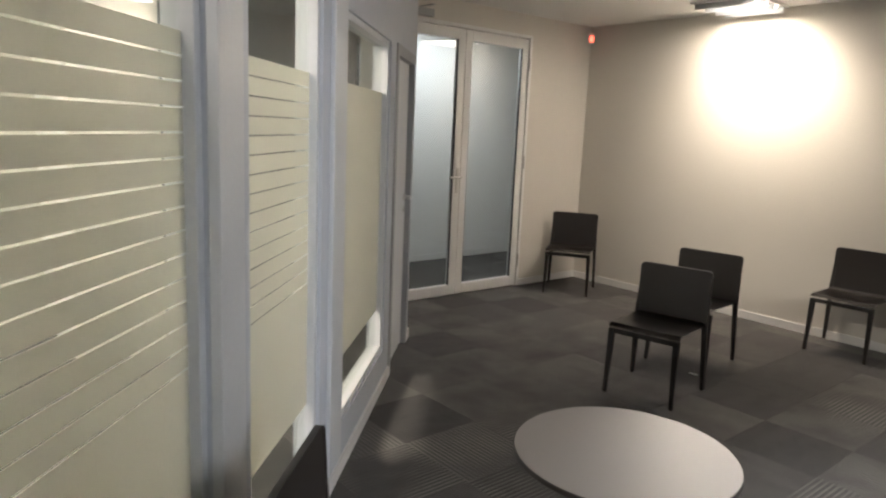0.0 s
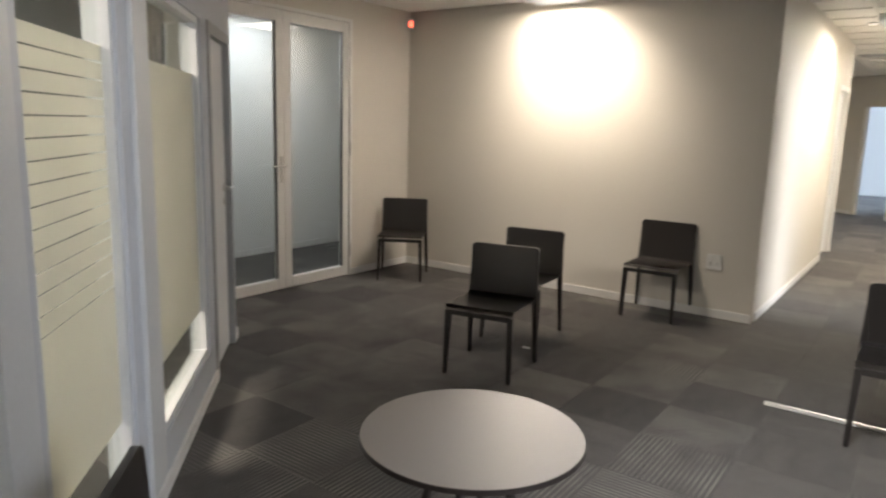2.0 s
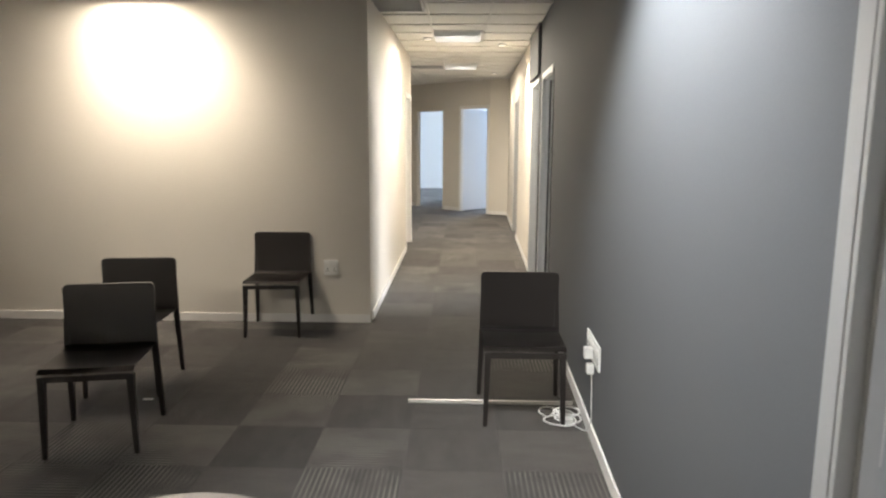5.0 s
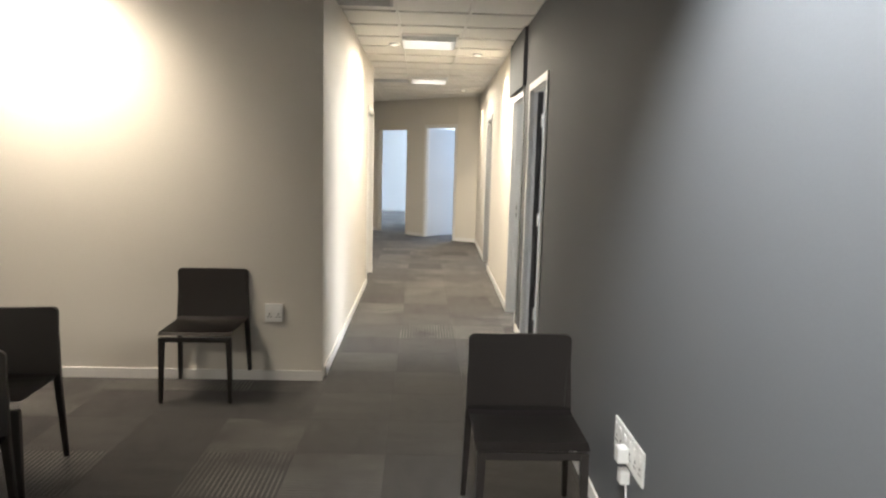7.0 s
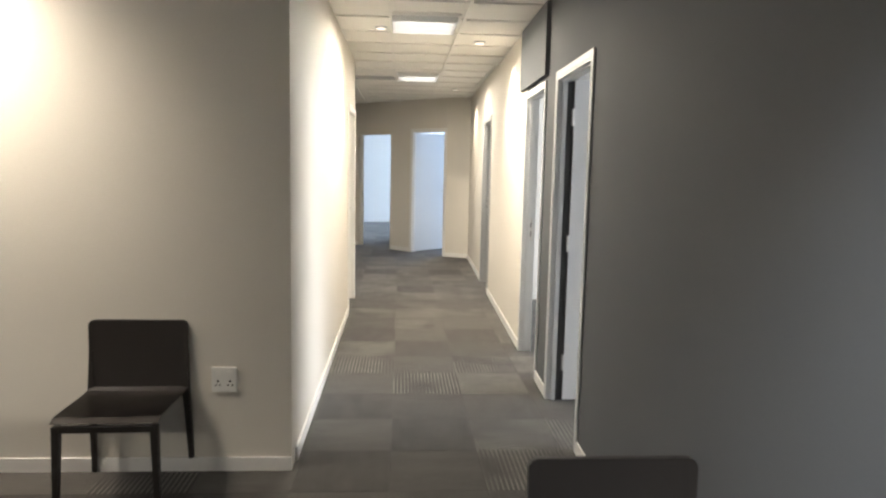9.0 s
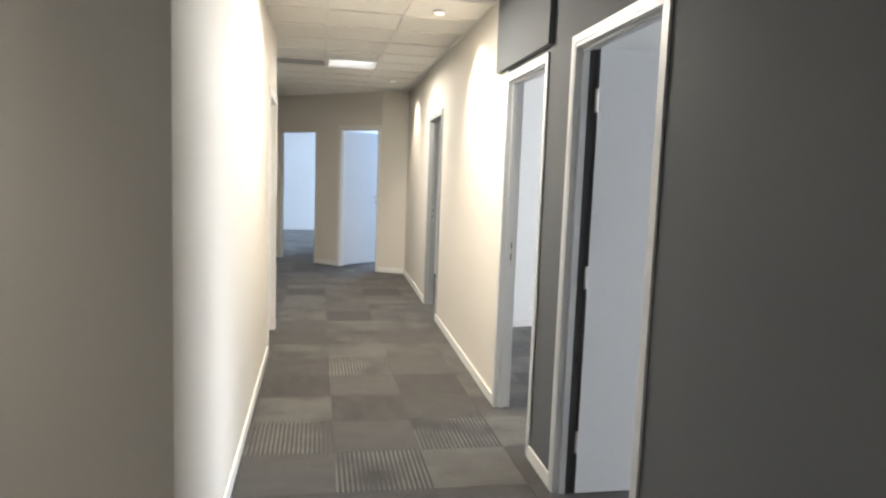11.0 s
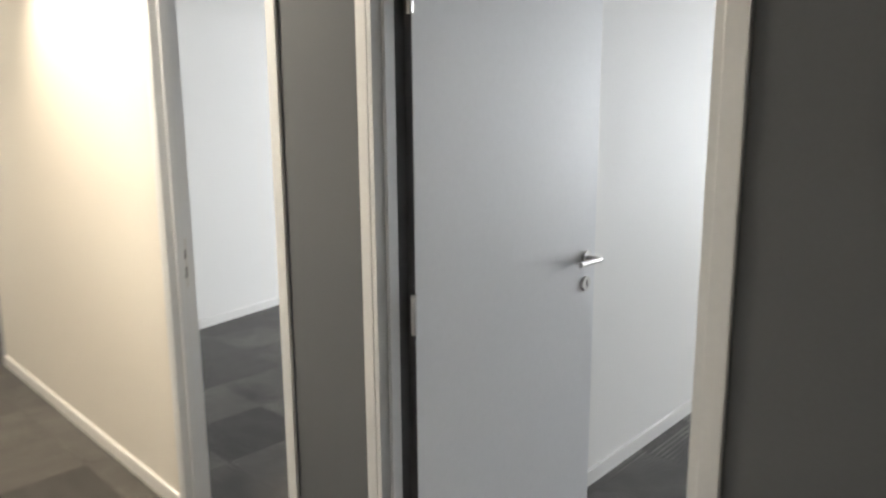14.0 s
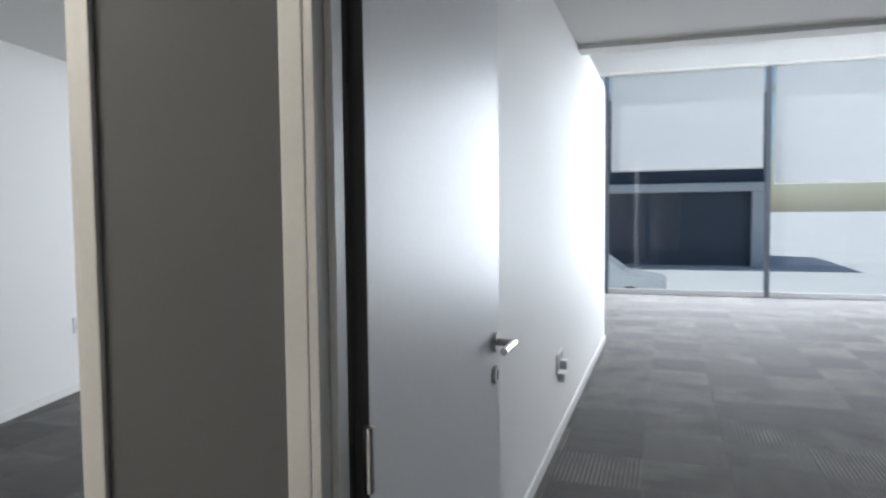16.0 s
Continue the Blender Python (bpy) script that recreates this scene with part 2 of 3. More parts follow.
M_TUBE = emitter("fluorescent_tube", (1, 0.95, 0.85), 3.0)
M_DOWN = emitter("downlight_lens", (1, 0.87, 0.68), 1.5)
M_RED = emitter("red_indicator", (1, 0.08, 0.03), 3.0)
M_CARPET = carpet_material()
M_PAVE = material("concrete_paving", (0.66, 0.66, 0.65), 0.85, grain=8, vary=0.12, bump=0.1, blotch=0.3)
M_CLAD = material("dark_blue_grey_cladding", (0.05, 0.065, 0.1), 0.5, grain=6, vary=0.15, bump=0.05, blotch=0.4)
M_GUTTER = material("pale_gutter_metal", (0.55, 0.56, 0.58), 0.45, vary=0.05, bump=0.02)
M_CAR = material("white_car_paint", (0.75, 0.77, 0.8), 0.2, vary=0.02, bump=0)
M_CARGLASS = material("dark_car_glass", (0.06, 0.08, 0.11), 0.08, vary=0.02, bump=0)


# ---- mesh tools ----
def solid(bm, lo, hi, m=None, bevel=0.0):
    """A box between two corners, with softened edges if asked."""
    vs = bmesh.ops.create_cube(bm, size=1)["verts"]
    c, d = (Vector(lo) + Vector(hi)) / 2, Vector(hi) - Vector(lo)
    for v in vs:
        v.co = Vector((v.co.x * d.x, v.co.y * d.y, v.co.z * d.z)) + c
    if bevel:
        es = list({e for v in vs for e in v.link_edges})
        got = bmesh.ops.bevel(bm, geom=es, offset=bevel, segments=2, affect="EDGES", profile=0.6)
        vs = list({v for f in got["faces"] for v in f.verts} | {v for v in vs if v.is_valid})
    if m is not None:
        bmesh.ops.transform(bm, matrix=m, verts=vs)


def rod(bm, a, b, r1, r2=None, sides=12):
    """A round bar from a to b."""
    a, b = Vector(a), Vector(b)
    turn = (b - a).to_track_quat("Z", "Y").to_matrix().to_4x4()
    m = Matrix.Translation((a + b) / 2) @ turn
    bmesh.ops.create_cone(bm, cap_ends=True, segments=sides, radius1=r1, radius2=r1 if r2 is None else r2, depth=(b - a).length, matrix=m)


def made(name, bm, mat, parent=None, m=None, smooth=False):
    me = bpy.data.meshes.new(name)
    bm.to_mesh(me)
    bm.free()
    if smooth:
        for p in me.polygons:
            p.use_smooth = True
    me.materials.append(mat)
    ob = new(name, me)
    if parent is not None:
        ob.parent = parent
    if m is not None:
        ob.matrix_basis = m
    return ob


def block(name, lo, hi, mat, parent=None, bevel=0.0, m=None):
    bm = bmesh.new()
    solid(bm, lo, hi, bevel=bevel)
    return made(name, bm, mat, parent, m)


def bars(name, boxes, mat, parent=None, m=None, bevel=0.0):
    bm = bmesh.new()
    for lo, hi in boxes:
        solid(bm, lo, hi, bevel=bevel)
    return made(name, bm, mat, parent, m)


def tube(name, pts, r, mat, parent=None, cyclic=False):
    cu = bpy.data.curves.new(name, "CURVE")
    cu.dimensions, cu.bevel_depth, cu.bevel_resolution, cu.resolution_u = "3D", r, 2, 6
    sp = cu.splines.new("BEZIER")
    sp.bezier_points.add(len(pts) - 1)
    for p, co in zip(sp.bezier_points, pts):
        p.co, p.handle_left_type, p.handle_right_type = co, "AUTO", "AUTO"
    sp.use_cyclic_u = cyclic
    cu.materials.append(mat)
    ob = new(name, cu)
    if parent is not None:
        ob.parent = parent
    return ob


# ---- structure ----
def run(p, q):
    """Frame of a wall: local x runs from p to q, local y to its left, z up."""
    d = Vector((q[0] - p[0], q[1] - p[1], 0))
    return Matrix.Translation((p[0], p[1], 0)) @ Matrix.Rotation(math.atan2(d.y, d.x), 4, "Z"), d.length


def wall(name, p, q, thick, mat, openings=(), top=CEIL + 0.1, skirt="both", label="", skirt_mat=None):
    """A wall from p to q whose left side lies on that line (thick towards the right); openings (s0, s1, z0, z1) go through it."""
    m, length = run(p, q)
    bm = bmesh.new()
    s = 0.0
    feet = []
    for s0, s1, z0, z1 in sorted(openings):
        if s0 > s:
            solid(bm, (s, -thick, -0.03), (s0, 0, top))
            feet.append((s, s0))
        if z0 > 0.02:
            solid(bm, (s0, -thick, -0.03), (s1, 0, z0))
            feet.append((s0, s1))
        solid(bm, (s0, -thick, z1), (s1, 0, top))
        s = s1
    if s < length:
        solid(bm, (s, -thick, -0.03), (length, 0, top))
        feet.append((s, length))
    ob = tagged(made(name, bm, mat, m=m), label, "wall", kind="structure")
    if skirt:
        strips = []
        for a, b in feet:
            if skirt in ("both", "left"):
                strips.append(((a, 0, -0.01), (b, 0.012, 0.066)))
            if skirt in ("both", "right"):
                strips.append(((a, -thick - 0.012, -0.01), (b, -thick, 0.066)))
        sk = bars("baseboard", strips, skirt_mat or M_TRIM, m=m, bevel=0.002)
        tagged(sk, "narrow painted baseboard along the foot of the wall", "baseboard", kind="structure")
    return ob


def door_frame(name, p, q, s0, s1, z1, thick, mat, label, face=0.05, proud=0.012):
    """Jambs and head lining an opening of a wall (same p, q, thick), with flat facings on both sides."""
    m, _ = run(p, q)
    bm = bmesh.new()
    y0, y1 = -thick - proud, proud
    for a, b in ((s0 - 0.004, s0 + 0.035), (s1 - 0.035, s1 + 0.004)):
        solid(bm, (a, y0 + 0.002, -0.01), (b, y1 - 0.002, z1), bevel=0.002)
    solid(bm, (s0, y0 + 0.002, z1 - 0.035), (s1, y1 - 0.002, z1 + 0.004), bevel=0.002)
    # stop bead
    for a, b in ((s0 + 0.035, s0 + 0.048), (s1 - 0.048, s1 - 0.035)):
        solid(bm, (a, -thick * 0.62, -0.01), (b, -thick * 0.25, z1 - 0.035), bevel=0.002)
    solid(bm, (s0 + 0.035, -thick * 0.62, z1 - 0.048), (s1 - 0.035, -thick * 0.25, z1 - 0.035), bevel=0.002)
    for lo, hi in (((s0 - face + 0.02, 0.0005, -0.01), (s0 + 0.02, proud, z1 + face - 0.02)),
                   ((s1 - 0.02, 0.0005, -0.01), (s1 + face - 0.02, proud, z1 + face - 0.02)),
                   ((s0 + 0.02, 0.0005, z1 - 0.02), (s1 - 0.02, proud, z1 + face - 0.02))):
        solid(bm, lo, hi, bevel=0.003)
        solid(bm, (lo[0], -thick - proud, lo[2]), (hi[0], -thick - 0.0005, hi[2]), bevel=0.003)
    return tagged(made(name, bm, mat, m=m), label, "door frame", kind="structure")


def strike_plate(frame_ob, s, y, z, side):
    """Steel strike plate on the inside of a jamb."""
    plate = bars("strike_plate", [((s, y - 0.014, z - 0.09), (s + 0.003 * side, y + 0.014, z + 0.09))] if side > 0 else
                 [((s - 0.003, y - 0.014, z - 0.09), (s, y + 0.014, z + 0.09))], M_STEEL, frame_ob, bevel=0.001)
    plate["label"] = "brushed steel strike plate"
    e = 0.0045 * side
    holes = []
    for za, zb in ((0.015, 0.05), (-0.055, -0.015)):
        holes.append(((min(s, s + e), y - 0.008, z + za), (max(s, s + e), y + 0.008, z + zb)))
    bars("latch_hole", holes, M_DARK, frame_ob)


def lever(leaf, x, z, y, side, toward):
    """Lever handle with a round rose and a keyhole rose on one face of a leaf (face at y, side +-1)."""
    bm = bmesh.new()
    rod(bm, (x, y, z), (x, y + side * 0.009, z), 0.026, sides=24)
    rod(bm, (x, y + side * 0.009, z), (x, y + side * 0.052, z), 0.0095)
    rod(bm, (x - toward * 0.008, y + side * 0.052, z), (x + toward * 0.115, y + side * 0.052, z), 0.0095)
    rod(bm, (x, y, z - 0.085), (x, y + side * 0.008, z - 0.085), 0.024, sides=24)
    h = made("handle", bm, M_STEEL, leaf)
    h["label"] = "brushed steel lever handle"
    bars("keyhole", [((x - 0.003, min(y, y + side * 0.0095), z - 0.098), (x + 0.003, max(y, y + side * 0.0095), z - 0.074))], M_DARK, leaf)


def door_leaf(hinge, angle, width, height, label, handles=True):
    """A plain leaf hinged at a point, swung to an angle (degrees from +x)."""
    root = new("door")
    root.matrix_basis = Matrix.Translation((*hinge, 0)) @ Matrix.Rotation(radians(angle), 4, "Z")
    tagged(root, label, "door")
    leaf = block("leaf", (0, -0.02, 0.008), (width, 0.02, height), M_DOOR, root, bevel=0.002)
    if handles:
        lever(leaf, width - 0.06, 1.03, 0.02, 1, -1)
        lever(leaf, width - 0.06, 1.03, -0.02, -1, -1)
    # dark sheet over the hinge edge, standing in for its shadow
    block("edge_shade", (-0.0025, -0.0195, 0.01), (-0.0003, 0.0195, height - 0.002), M_RUBBER_SHADE, root)
    hg = bmesh.new()
    for z in (0.25, 1.0, height - 0.22):
        rod(hg, (-0.008, -0.022, z - 0.05), (-0.008, -0.022, z + 0.05), 0.008)
    made("hinge", hg, M_STEEL, root)
    return root


# floor base, one sheet under all rooms
tagged(block("floor", (-8, -3, -0.2), (11.23, 24, -0.007), M_RUBBER_SHADE), "dark sub-floor under the carpet tiles", "floor", kind="structure")

EA, ED = (0.33 + 0.0215 * (-1.6 - 3.93), -1.6), (0.33 + 0.0215 * (13.72 - 3.93), 13.72)


def east(y):
    return 0.33 + 0.0215 * (y - 3.93)


def es(y):
    return (y + 1.6) * math.hypot(0.0215, 1)


ET = 0.08
GY2 = 8.165
GA = (east(GY2), GY2)
EAST_OPEN = [(es(0.88), es(1.735), 0, 2.03), (es(6.15), es(7.0), 0, 2.02), (es(7.362), es(8.15), 0, 2.02)]
# slate grey stretch of the corridor wall, then warm white beyond
wall("wall_east_grey", EA, GA, ET, M_GREY, EAST_OPEN, label="slate grey painted corridor wall with doorways", skirt="left")
m_rooms, _ = run(EA, GA)
o3 = [(10.63 - GY2, 11.47 - GY2, 0, 2.02)]
wall("wall_east_white", GA, ED, ET, M_WALL, o3, label="warm white corridor wall washed by downlights", skirt="left")
# grey facing board over the doorways, its edge standing proud
mg, _ = run(EA, GA)
tagged(bars("wall_board", [((es(7.3), 0.001, 2.06), (es(8.36), 0.03, CEIL))], M_GREY, m=mg, bevel=0.002),
       "slate grey board over the doorways, edge standing proud", "wall", kind="structure")
DF = "grey painted steel door frame in the corridor wall"
f0 = door_frame("door_1", EA, GA, es(0.88), es(1.735), 2.03, ET, M_JAMB, "pale grey door frame of an open side room")
f1 = door_frame("door_2", EA, GA, es(6.15), es(7.0), 2.02, ET, M_ALU, DF, face=0.038)
f2 = door_frame("door_3", EA, GA, es(7.362), es(8.15), 2.02, ET, M_ALU, DF, face=0.032)
f3 = door_frame("door_4", GA, ED, o3[0][0], o3[0][1], 2.02, ET, M_JAMB, DF)
# dark strip standing in for the shaded gap in the sunny room's rebate
bars("rebate_shade", [((es(7.0) - 0.0375, -ET - 0.011, 0.0), (es(7.0) - 0.0352, -ET * 0.64, 1.98))], M_RUBBER_SHADE, f1)
strike_plate(f0, es(1.735) - 0.035, -0.045, 1.05, -1)
strike_plate(f2, es(8.15) - 0.035, -0.05, 0.98, -1)
strike_plate(f3, o3[0][1] - 0.035, -0.05, 1.0, -1)

wall("wall_lounge_north", (-1.05, 5.97), (-4.62, 5.97), 0.1, M_WALL, label="warm white lounge wall lit by a downlight", skirt="left")
wall("wall_corridor_west", (-1.05, 10.36), (-1.05, 6.07), 0.12, M_WALL, [(10.36 - 10.28, 10.36 - 9.45, 0, 2.0)],
     label="warm white corridor wall with a scallop of light", skirt="left")
fw = door_frame("door_5", (-1.05, 10.36), (-1.05, 6.07), 10.36 - 10.28, 10.36 - 9.45, 2.0, 0.12, M_TRIM, "pale door frame in the corridor wall")
wl = door_leaf((-1.115, 10.235), -90, 0.74, 1.955, "closed pale grey laminate door in the corridor wall")
wall("wall_hall_return", (-1.17, 10.36), (-2.4, 10.36), 0.1, M_WALL, label="warm white return wall of the far hall", skirt="right")
wall("wall_hall_west", (-2.4, 17.4), (-2.4, 10.26), 0.1, M_WALL, label="warm white wall of the far hall", skirt="left")
wall("wall_cupboard", (-1.95, 6.07), (-1.95, 10.26), 0.08, M_WALL, label="plain wall behind the corridor door", skirt=None)

# diagonal end wall with two doorways
DA, DB = (0.19, 13.85), (-2.3, 16.34)
dm, dl = run(DA, DB)
wall("wall_end_diagonal", DA, DB, 0.1, M_WALL, [(0.03, 0.8, 0, 2.05), (1.26, 2.13, 0, 2.03)],
     label="warm white diagonal end wall with two doorways", skirt="left")
wall("wall_end_short", (0.66, 13.62), (0.19, 13.85), 0.1, M_WALL, label="warm white end wall beside the doorway", skirt="left")
door_frame("door_6", DA, DB, 1.26, 2.13, 2.03, 0.1, M_WALL, "pale door frame of an open end room", face=0.03, proud=0.006)
door_frame("door_7", DA, DB, 0.03, 0.8, 2.05, 0.1, M_TRIM, "white door frame at the end of the corridor", face=0.04, proud=0.008)
door_leaf((-0.31, 14.46), 40, 0.72, 2.0, "pale blue-grey laminate door standing ajar")
wall("wall_end_room_far", (3.0, 21.3), (-4.5, 19.9), 0.1, M_WHITE, label="white wall of the end room", skirt="left")
wall("wall_end_room_west", (-3.4, 21.0), (-3.4, 16.3), 0.1, M_WHITE, label="white wall of the end room", skirt="left")
wall("wall_end_room_divider", (-0.55, 14.75), (0.75, 17.6), 0.08, M_WHITE, label="white dividing wall between the end rooms", skirt="both")
wall("wall_end_room_east", (3.0, 13.4), (3.0, 21.4), 0.1, M_WHITE, [(1.4, 3.6, 0.8, 2.4), (5.2, 7.6, 0.8, 2.4)], label="white wall of the end room", skirt=None)

# side rooms east of the corridor
wall("wall_room_south_north", (0.55, 7.2), (6.82, 7.2), 0.08, M_WHITE, label="white dividing wall of the sunny room", skirt="right")
wall("wall_room_middle_north", (0.6, 10.28), (6.3, 11.534), 0.08, M_WHITE, label="white dividing wall between side rooms", skirt="right")
wall("wall_room_north_north", (0.62, 13.8), (11.2, 13.8), 0.08, M_WHITE, top=4.1, label="white dividing wall of the last side room", skirt="right")
wall("wall_room_south_south", (4.6, 3.72), (0.44, 3.72), 0.08, M_WHITE, label="white dividing wall of the sunny room", skirt="right")
wall("wall_facade_south", (11.22, 2.4), (4.6, 2.4), 0.1, M_WHITE, label="white end wall by the facade", skirt="right", top=4.1)
wall("wall_facade_step", (4.66, 2.3), (4.66, 3.8), 0.08, M_WHITE, label="white return wall of the sunny room", skirt=None, top=4.1)
wall("wall_side_room_north", (0.44, 3.64), (4.5, 3.64), 0.06, M_WHITE, label="white wall of the side room", skirt="right")
wall("wall_side_room_east", (4.5, 3.64), (4.5, -1.7), 0.1, M_WHITE, [(1.7, 3.9, 0.8, 2.35)], label="white wall of the side room", skirt="right")
wall("wall_side_room_south", (4.5, -1.6), (0.15, -1.6), 0.1, M_WHITE, label="white wall of the side room", skirt=None)

# open door of the sunny room
door_leaf((east(6.93) + ET + 0.012, 6.957), 0.0, 0.85, 1.985, "pale grey laminate door standing open with steel lever handle")

# glazed facade of the sunny rooms
fac = tagged(new("window_1"), "tall glazed facade with slim mullions and roller blinds", "window", kind="structure")
FX = 11.1
mull = [2.5, 5.03, 7.45, 9.9, 12.3, 13.7]
boxes = [((FX, y - 0.035, -0.03), (FX + 0.12, y + 0.035, 3.53)) for y in mull]
rails = [((FX, mull[0], -0.03), (FX + 0.12, mull[-1], 0.07)), ((FX, mull[0], 3.52), (FX + 0.12, mull[-1], 4.0))]
bars("mullion", boxes, M_MULLION, fac, bevel=0.004)
bars("rail", [(((lo[0] + 0.004), lo[1], lo[2]), hi) for lo, hi in rails], M_ALU, fac, bevel=0.004)
for a, b in zip(mull, mull[1:]):
    pane = block("pane", (FX + 0.05, a + 0.03, 0.04), (FX + 0.062, b - 0.03, 3.53), M_GLASS, fac)
    pane.visible_shadow = False
for a, b, z in ((2.56, 4.97, 1.76), (5.09, 7.39, 2.01), (7.51, 9.84, 1.95), (9.96, 12.24, 1.95)):
    bl = tagged(new("roller_blind"), "pale roller blind half lowered behind the glass", "blind", group="roller blinds of the facade")
    bl.matrix_basis = Matrix.Translation((FX - 0.05, (a + b) / 2, 3.54))
    w = (b - a) / 2
    bm = bmesh.new()
    rod(bm, (0, -w, 0), (0, w, 0), 0.03)
    made("roller", bm, M_PLASTIC, bl)
    block("cloth", (0.026, -w + 0.02, z - 3.54), (0.0275, w - 0.02, 0.0), M_BLIND, bl)
    block("bottom_bar", (0.02, -w + 0.02, z - 3.57), (0.034, w - 0.02, z - 3.54), M_ALU, bl, bevel=0.003)

# glass double door to the lobby
LX = -4.49
wall("wall_lounge_west", (LX, 5.97), (LX, 2.9), 0.1, M_WALL, [(5.97 - 5.125, 5.97 - 3.505, 0, 2.36)], label="warm white lounge wall beside the glass doors", skirt="left")

gd = tagged(new("glass_double_door"), "white framed glass double door to the lobby, closed", "door")
GY = (3.505, 4.315, 5.125)
bars("frame", [((LX - 0.09, GY[0], 0), (LX + 0.012, GY[0] + 0.035, 2.36)), ((LX - 0.09, GY[2] - 0.035, 0), (LX + 0.012, GY[2], 2.36)),
               ((LX - 0.09, GY[0] + 0.035, 2.33), (LX + 0.012, GY[2] - 0.035, 2.36))], M_TRIM, gd, bevel=0.003)
for a, b in ((GY[0] + 0.038, GY[1] - 0.002), (GY[1] + 0.002, GY[2] - 0.038)):
    leaf = bars("leaf", [((LX - 0.05, a, 0.008), (LX, a + 0.075, 2.325)), ((LX - 0.05, b - 0.075, 0.008), (LX, b, 2.325)),
                         ((LX - 0.05, a + 0.075, 0.008), (LX, b - 0.075, 0.1)), ((LX - 0.05, a + 0.075, 2.235), (LX, b - 0.075, 2.325))], M_TRIM, gd, bevel=0.004)
    pane = block("pane", (LX - 0.03, a + 0.07, 0.095), (LX - 0.022, b - 0.07, 2.24), M_GLASS, leaf)
    pane.visible_shadow = False
    bars("glazing_bead", [((LX - 0.022, a + 0.075, 0.1), (LX - 0.006, a + 0.082, 2.235)), ((LX - 0.022, b - 0.082, 0.1), (LX - 0.006, b - 0.075, 2.235))], M_RUBBER_SHADE, leaf)
bm = bmesh.new()
solid(bm, (LX, 4.265, 0.93), (LX + 0.008, 4.298, 1.15), bevel=0.003)
rod(bm, (LX, 4.28, 1.07), (LX + 0.055, 4.28, 1.07), 0.009)
rod(bm, (LX + 0.05, 4.288, 1.07), (LX + 0.05, 4.15, 1.07), 0.009)
hd = made("handle", bm, M_STEEL, gd)
hd["label"] = "brushed steel lever on a long plate"
bm = bmesh.new()
for y in (5.1,):
    for z in (0.25, 1.2, 2.1):
        rod(bm, (LX + 0.012, y, z - 0.06), (LX + 0.012, y, z + 0.06), 0.009)
made("hinge", bm, M_STEEL, gd)

# lobby behind the glass doors
wall("wall_lobby_west", (-5.92, 8.5), (-5.92, 1.2), 0.1, M_WHITE, label="pale lobby wall behind the glass doors", skirt="left")
wall("wall_lobby_north", (-4.59, 8.3), (-5.92, 8.3), 0.1, M_WHITE, label="pale lobby wall", skirt="left")
wall("wall_lobby_inner", (-4.59, 6.07), (-4.59, 8.3), 0.1, M_WHITE, label="pale lobby wall", skirt="left")
wall("wall_lobby_south", (-5.92, 1.3), (-4.4, 1.3), 0.1, M_WHITE, label="pale lobby wall", skirt="left")

# ---- glazed office partition ----
PA = (-3.716, 3.204)
PB = (PA[0] + 0.7076 * 5.58, PA[1] - 0.7066 * 5.58)
PT = 0.1
# bays along the partition: door, narrow pane, long panes
BAYS = [(0.98, 2.0), (2.34, 3.03), (3.27, 4.65)]
openp = [(0.12, 0.8, 0, 1.92)] + [(a, b, 0.22, 1.93) for a, b in BAYS[:1]] + [(a, b, 0.2, 2.3) for a, b in BAYS[1:]]
wall("wall_partition", PA, PB, PT, M_PART, openp, label="white office partition with glazed bays", skirt="both")
pm, plen = run(PA, PB)
door_frame("door_8", PA, PB, 0.12, 0.8, 1.92, PT, M_JAMB, "grey door frame in the glazed partition", face=0.045)
pd = door_leaf((PA[0] + 0.7076 * 0.76 - 0.7066 * 0.045, PA[1] - 0.7066 * 0.76 - 0.7076 * 0.045), 135.0, 0.6, 1.88, "closed pale grey laminate door in the glazed partition")


def glazing(a, b, z0, z1, frost_top, frost_low, label, slits=True):
    """Glass bay: slim inner frame, clear pane, frosted film with clear slits in its upper half."""
    w = tagged(new("glazed_bay"), label, "window", group="bays of the glazed partition")
    w.matrix_basis = pm
    bars("frame", [((a, -0.085, z0), (a + 0.03, -0.012, z1)), ((b - 0.03, -0.085, z0), (b, -0.012, z1)),
                   ((a + 0.03, -0.085, z0), (b - 0.03, -0.012, z0 + 0.03)), ((a + 0.03, -0.085, z1 - 0.03), (b - 0.03, -0.012, z1))], M_ALU, w, bevel=0.003)
    pane = block("pane", (a + 0.025, -0.05, z0 + 0.025), (b - 0.025, -0.042, z1 - 0.025), M_GLASS, w)
    pane.visible_shadow = False
    # film laid in strips with narrow clear slits between
    bm = bmesh.new()
    x0, x1 = a + 0.03, b - 0.03
    pitch, slit = 0.0525, 0.0045
    z = frost_top
    while not slits and z > frost_low:
        solid(bm, (x0, -0.0415, frost_low), (x1, -0.0405, frost_top))
        break
    while slits and z > frost_low:
        low = max(z - pitch + slit, frost_low)
        solid(bm, (x0, -0.0415, low), (x1, -0.0405, z))
        # clear slits stop in the lower half, where the film is whole
        if low > frost_low and low < 0.9:
            solid(bm, (x0, -0.0415, low - slit), (x1, -0.0405, low))
        z -= pitch
    f = made("frosted_film", bm, M_FILM, w)
    f["label"] = "frosted film with thin clear slits"
    return w


GL = "glazed partition bay with striped frosted film"
glazing(0.98, 2.0, 0.22, 1.93, 1.66, 0.46, GL, slits=False)
glazing(2.34, 3.03, 0.2, 2.3, 1.655, 0.46, GL)
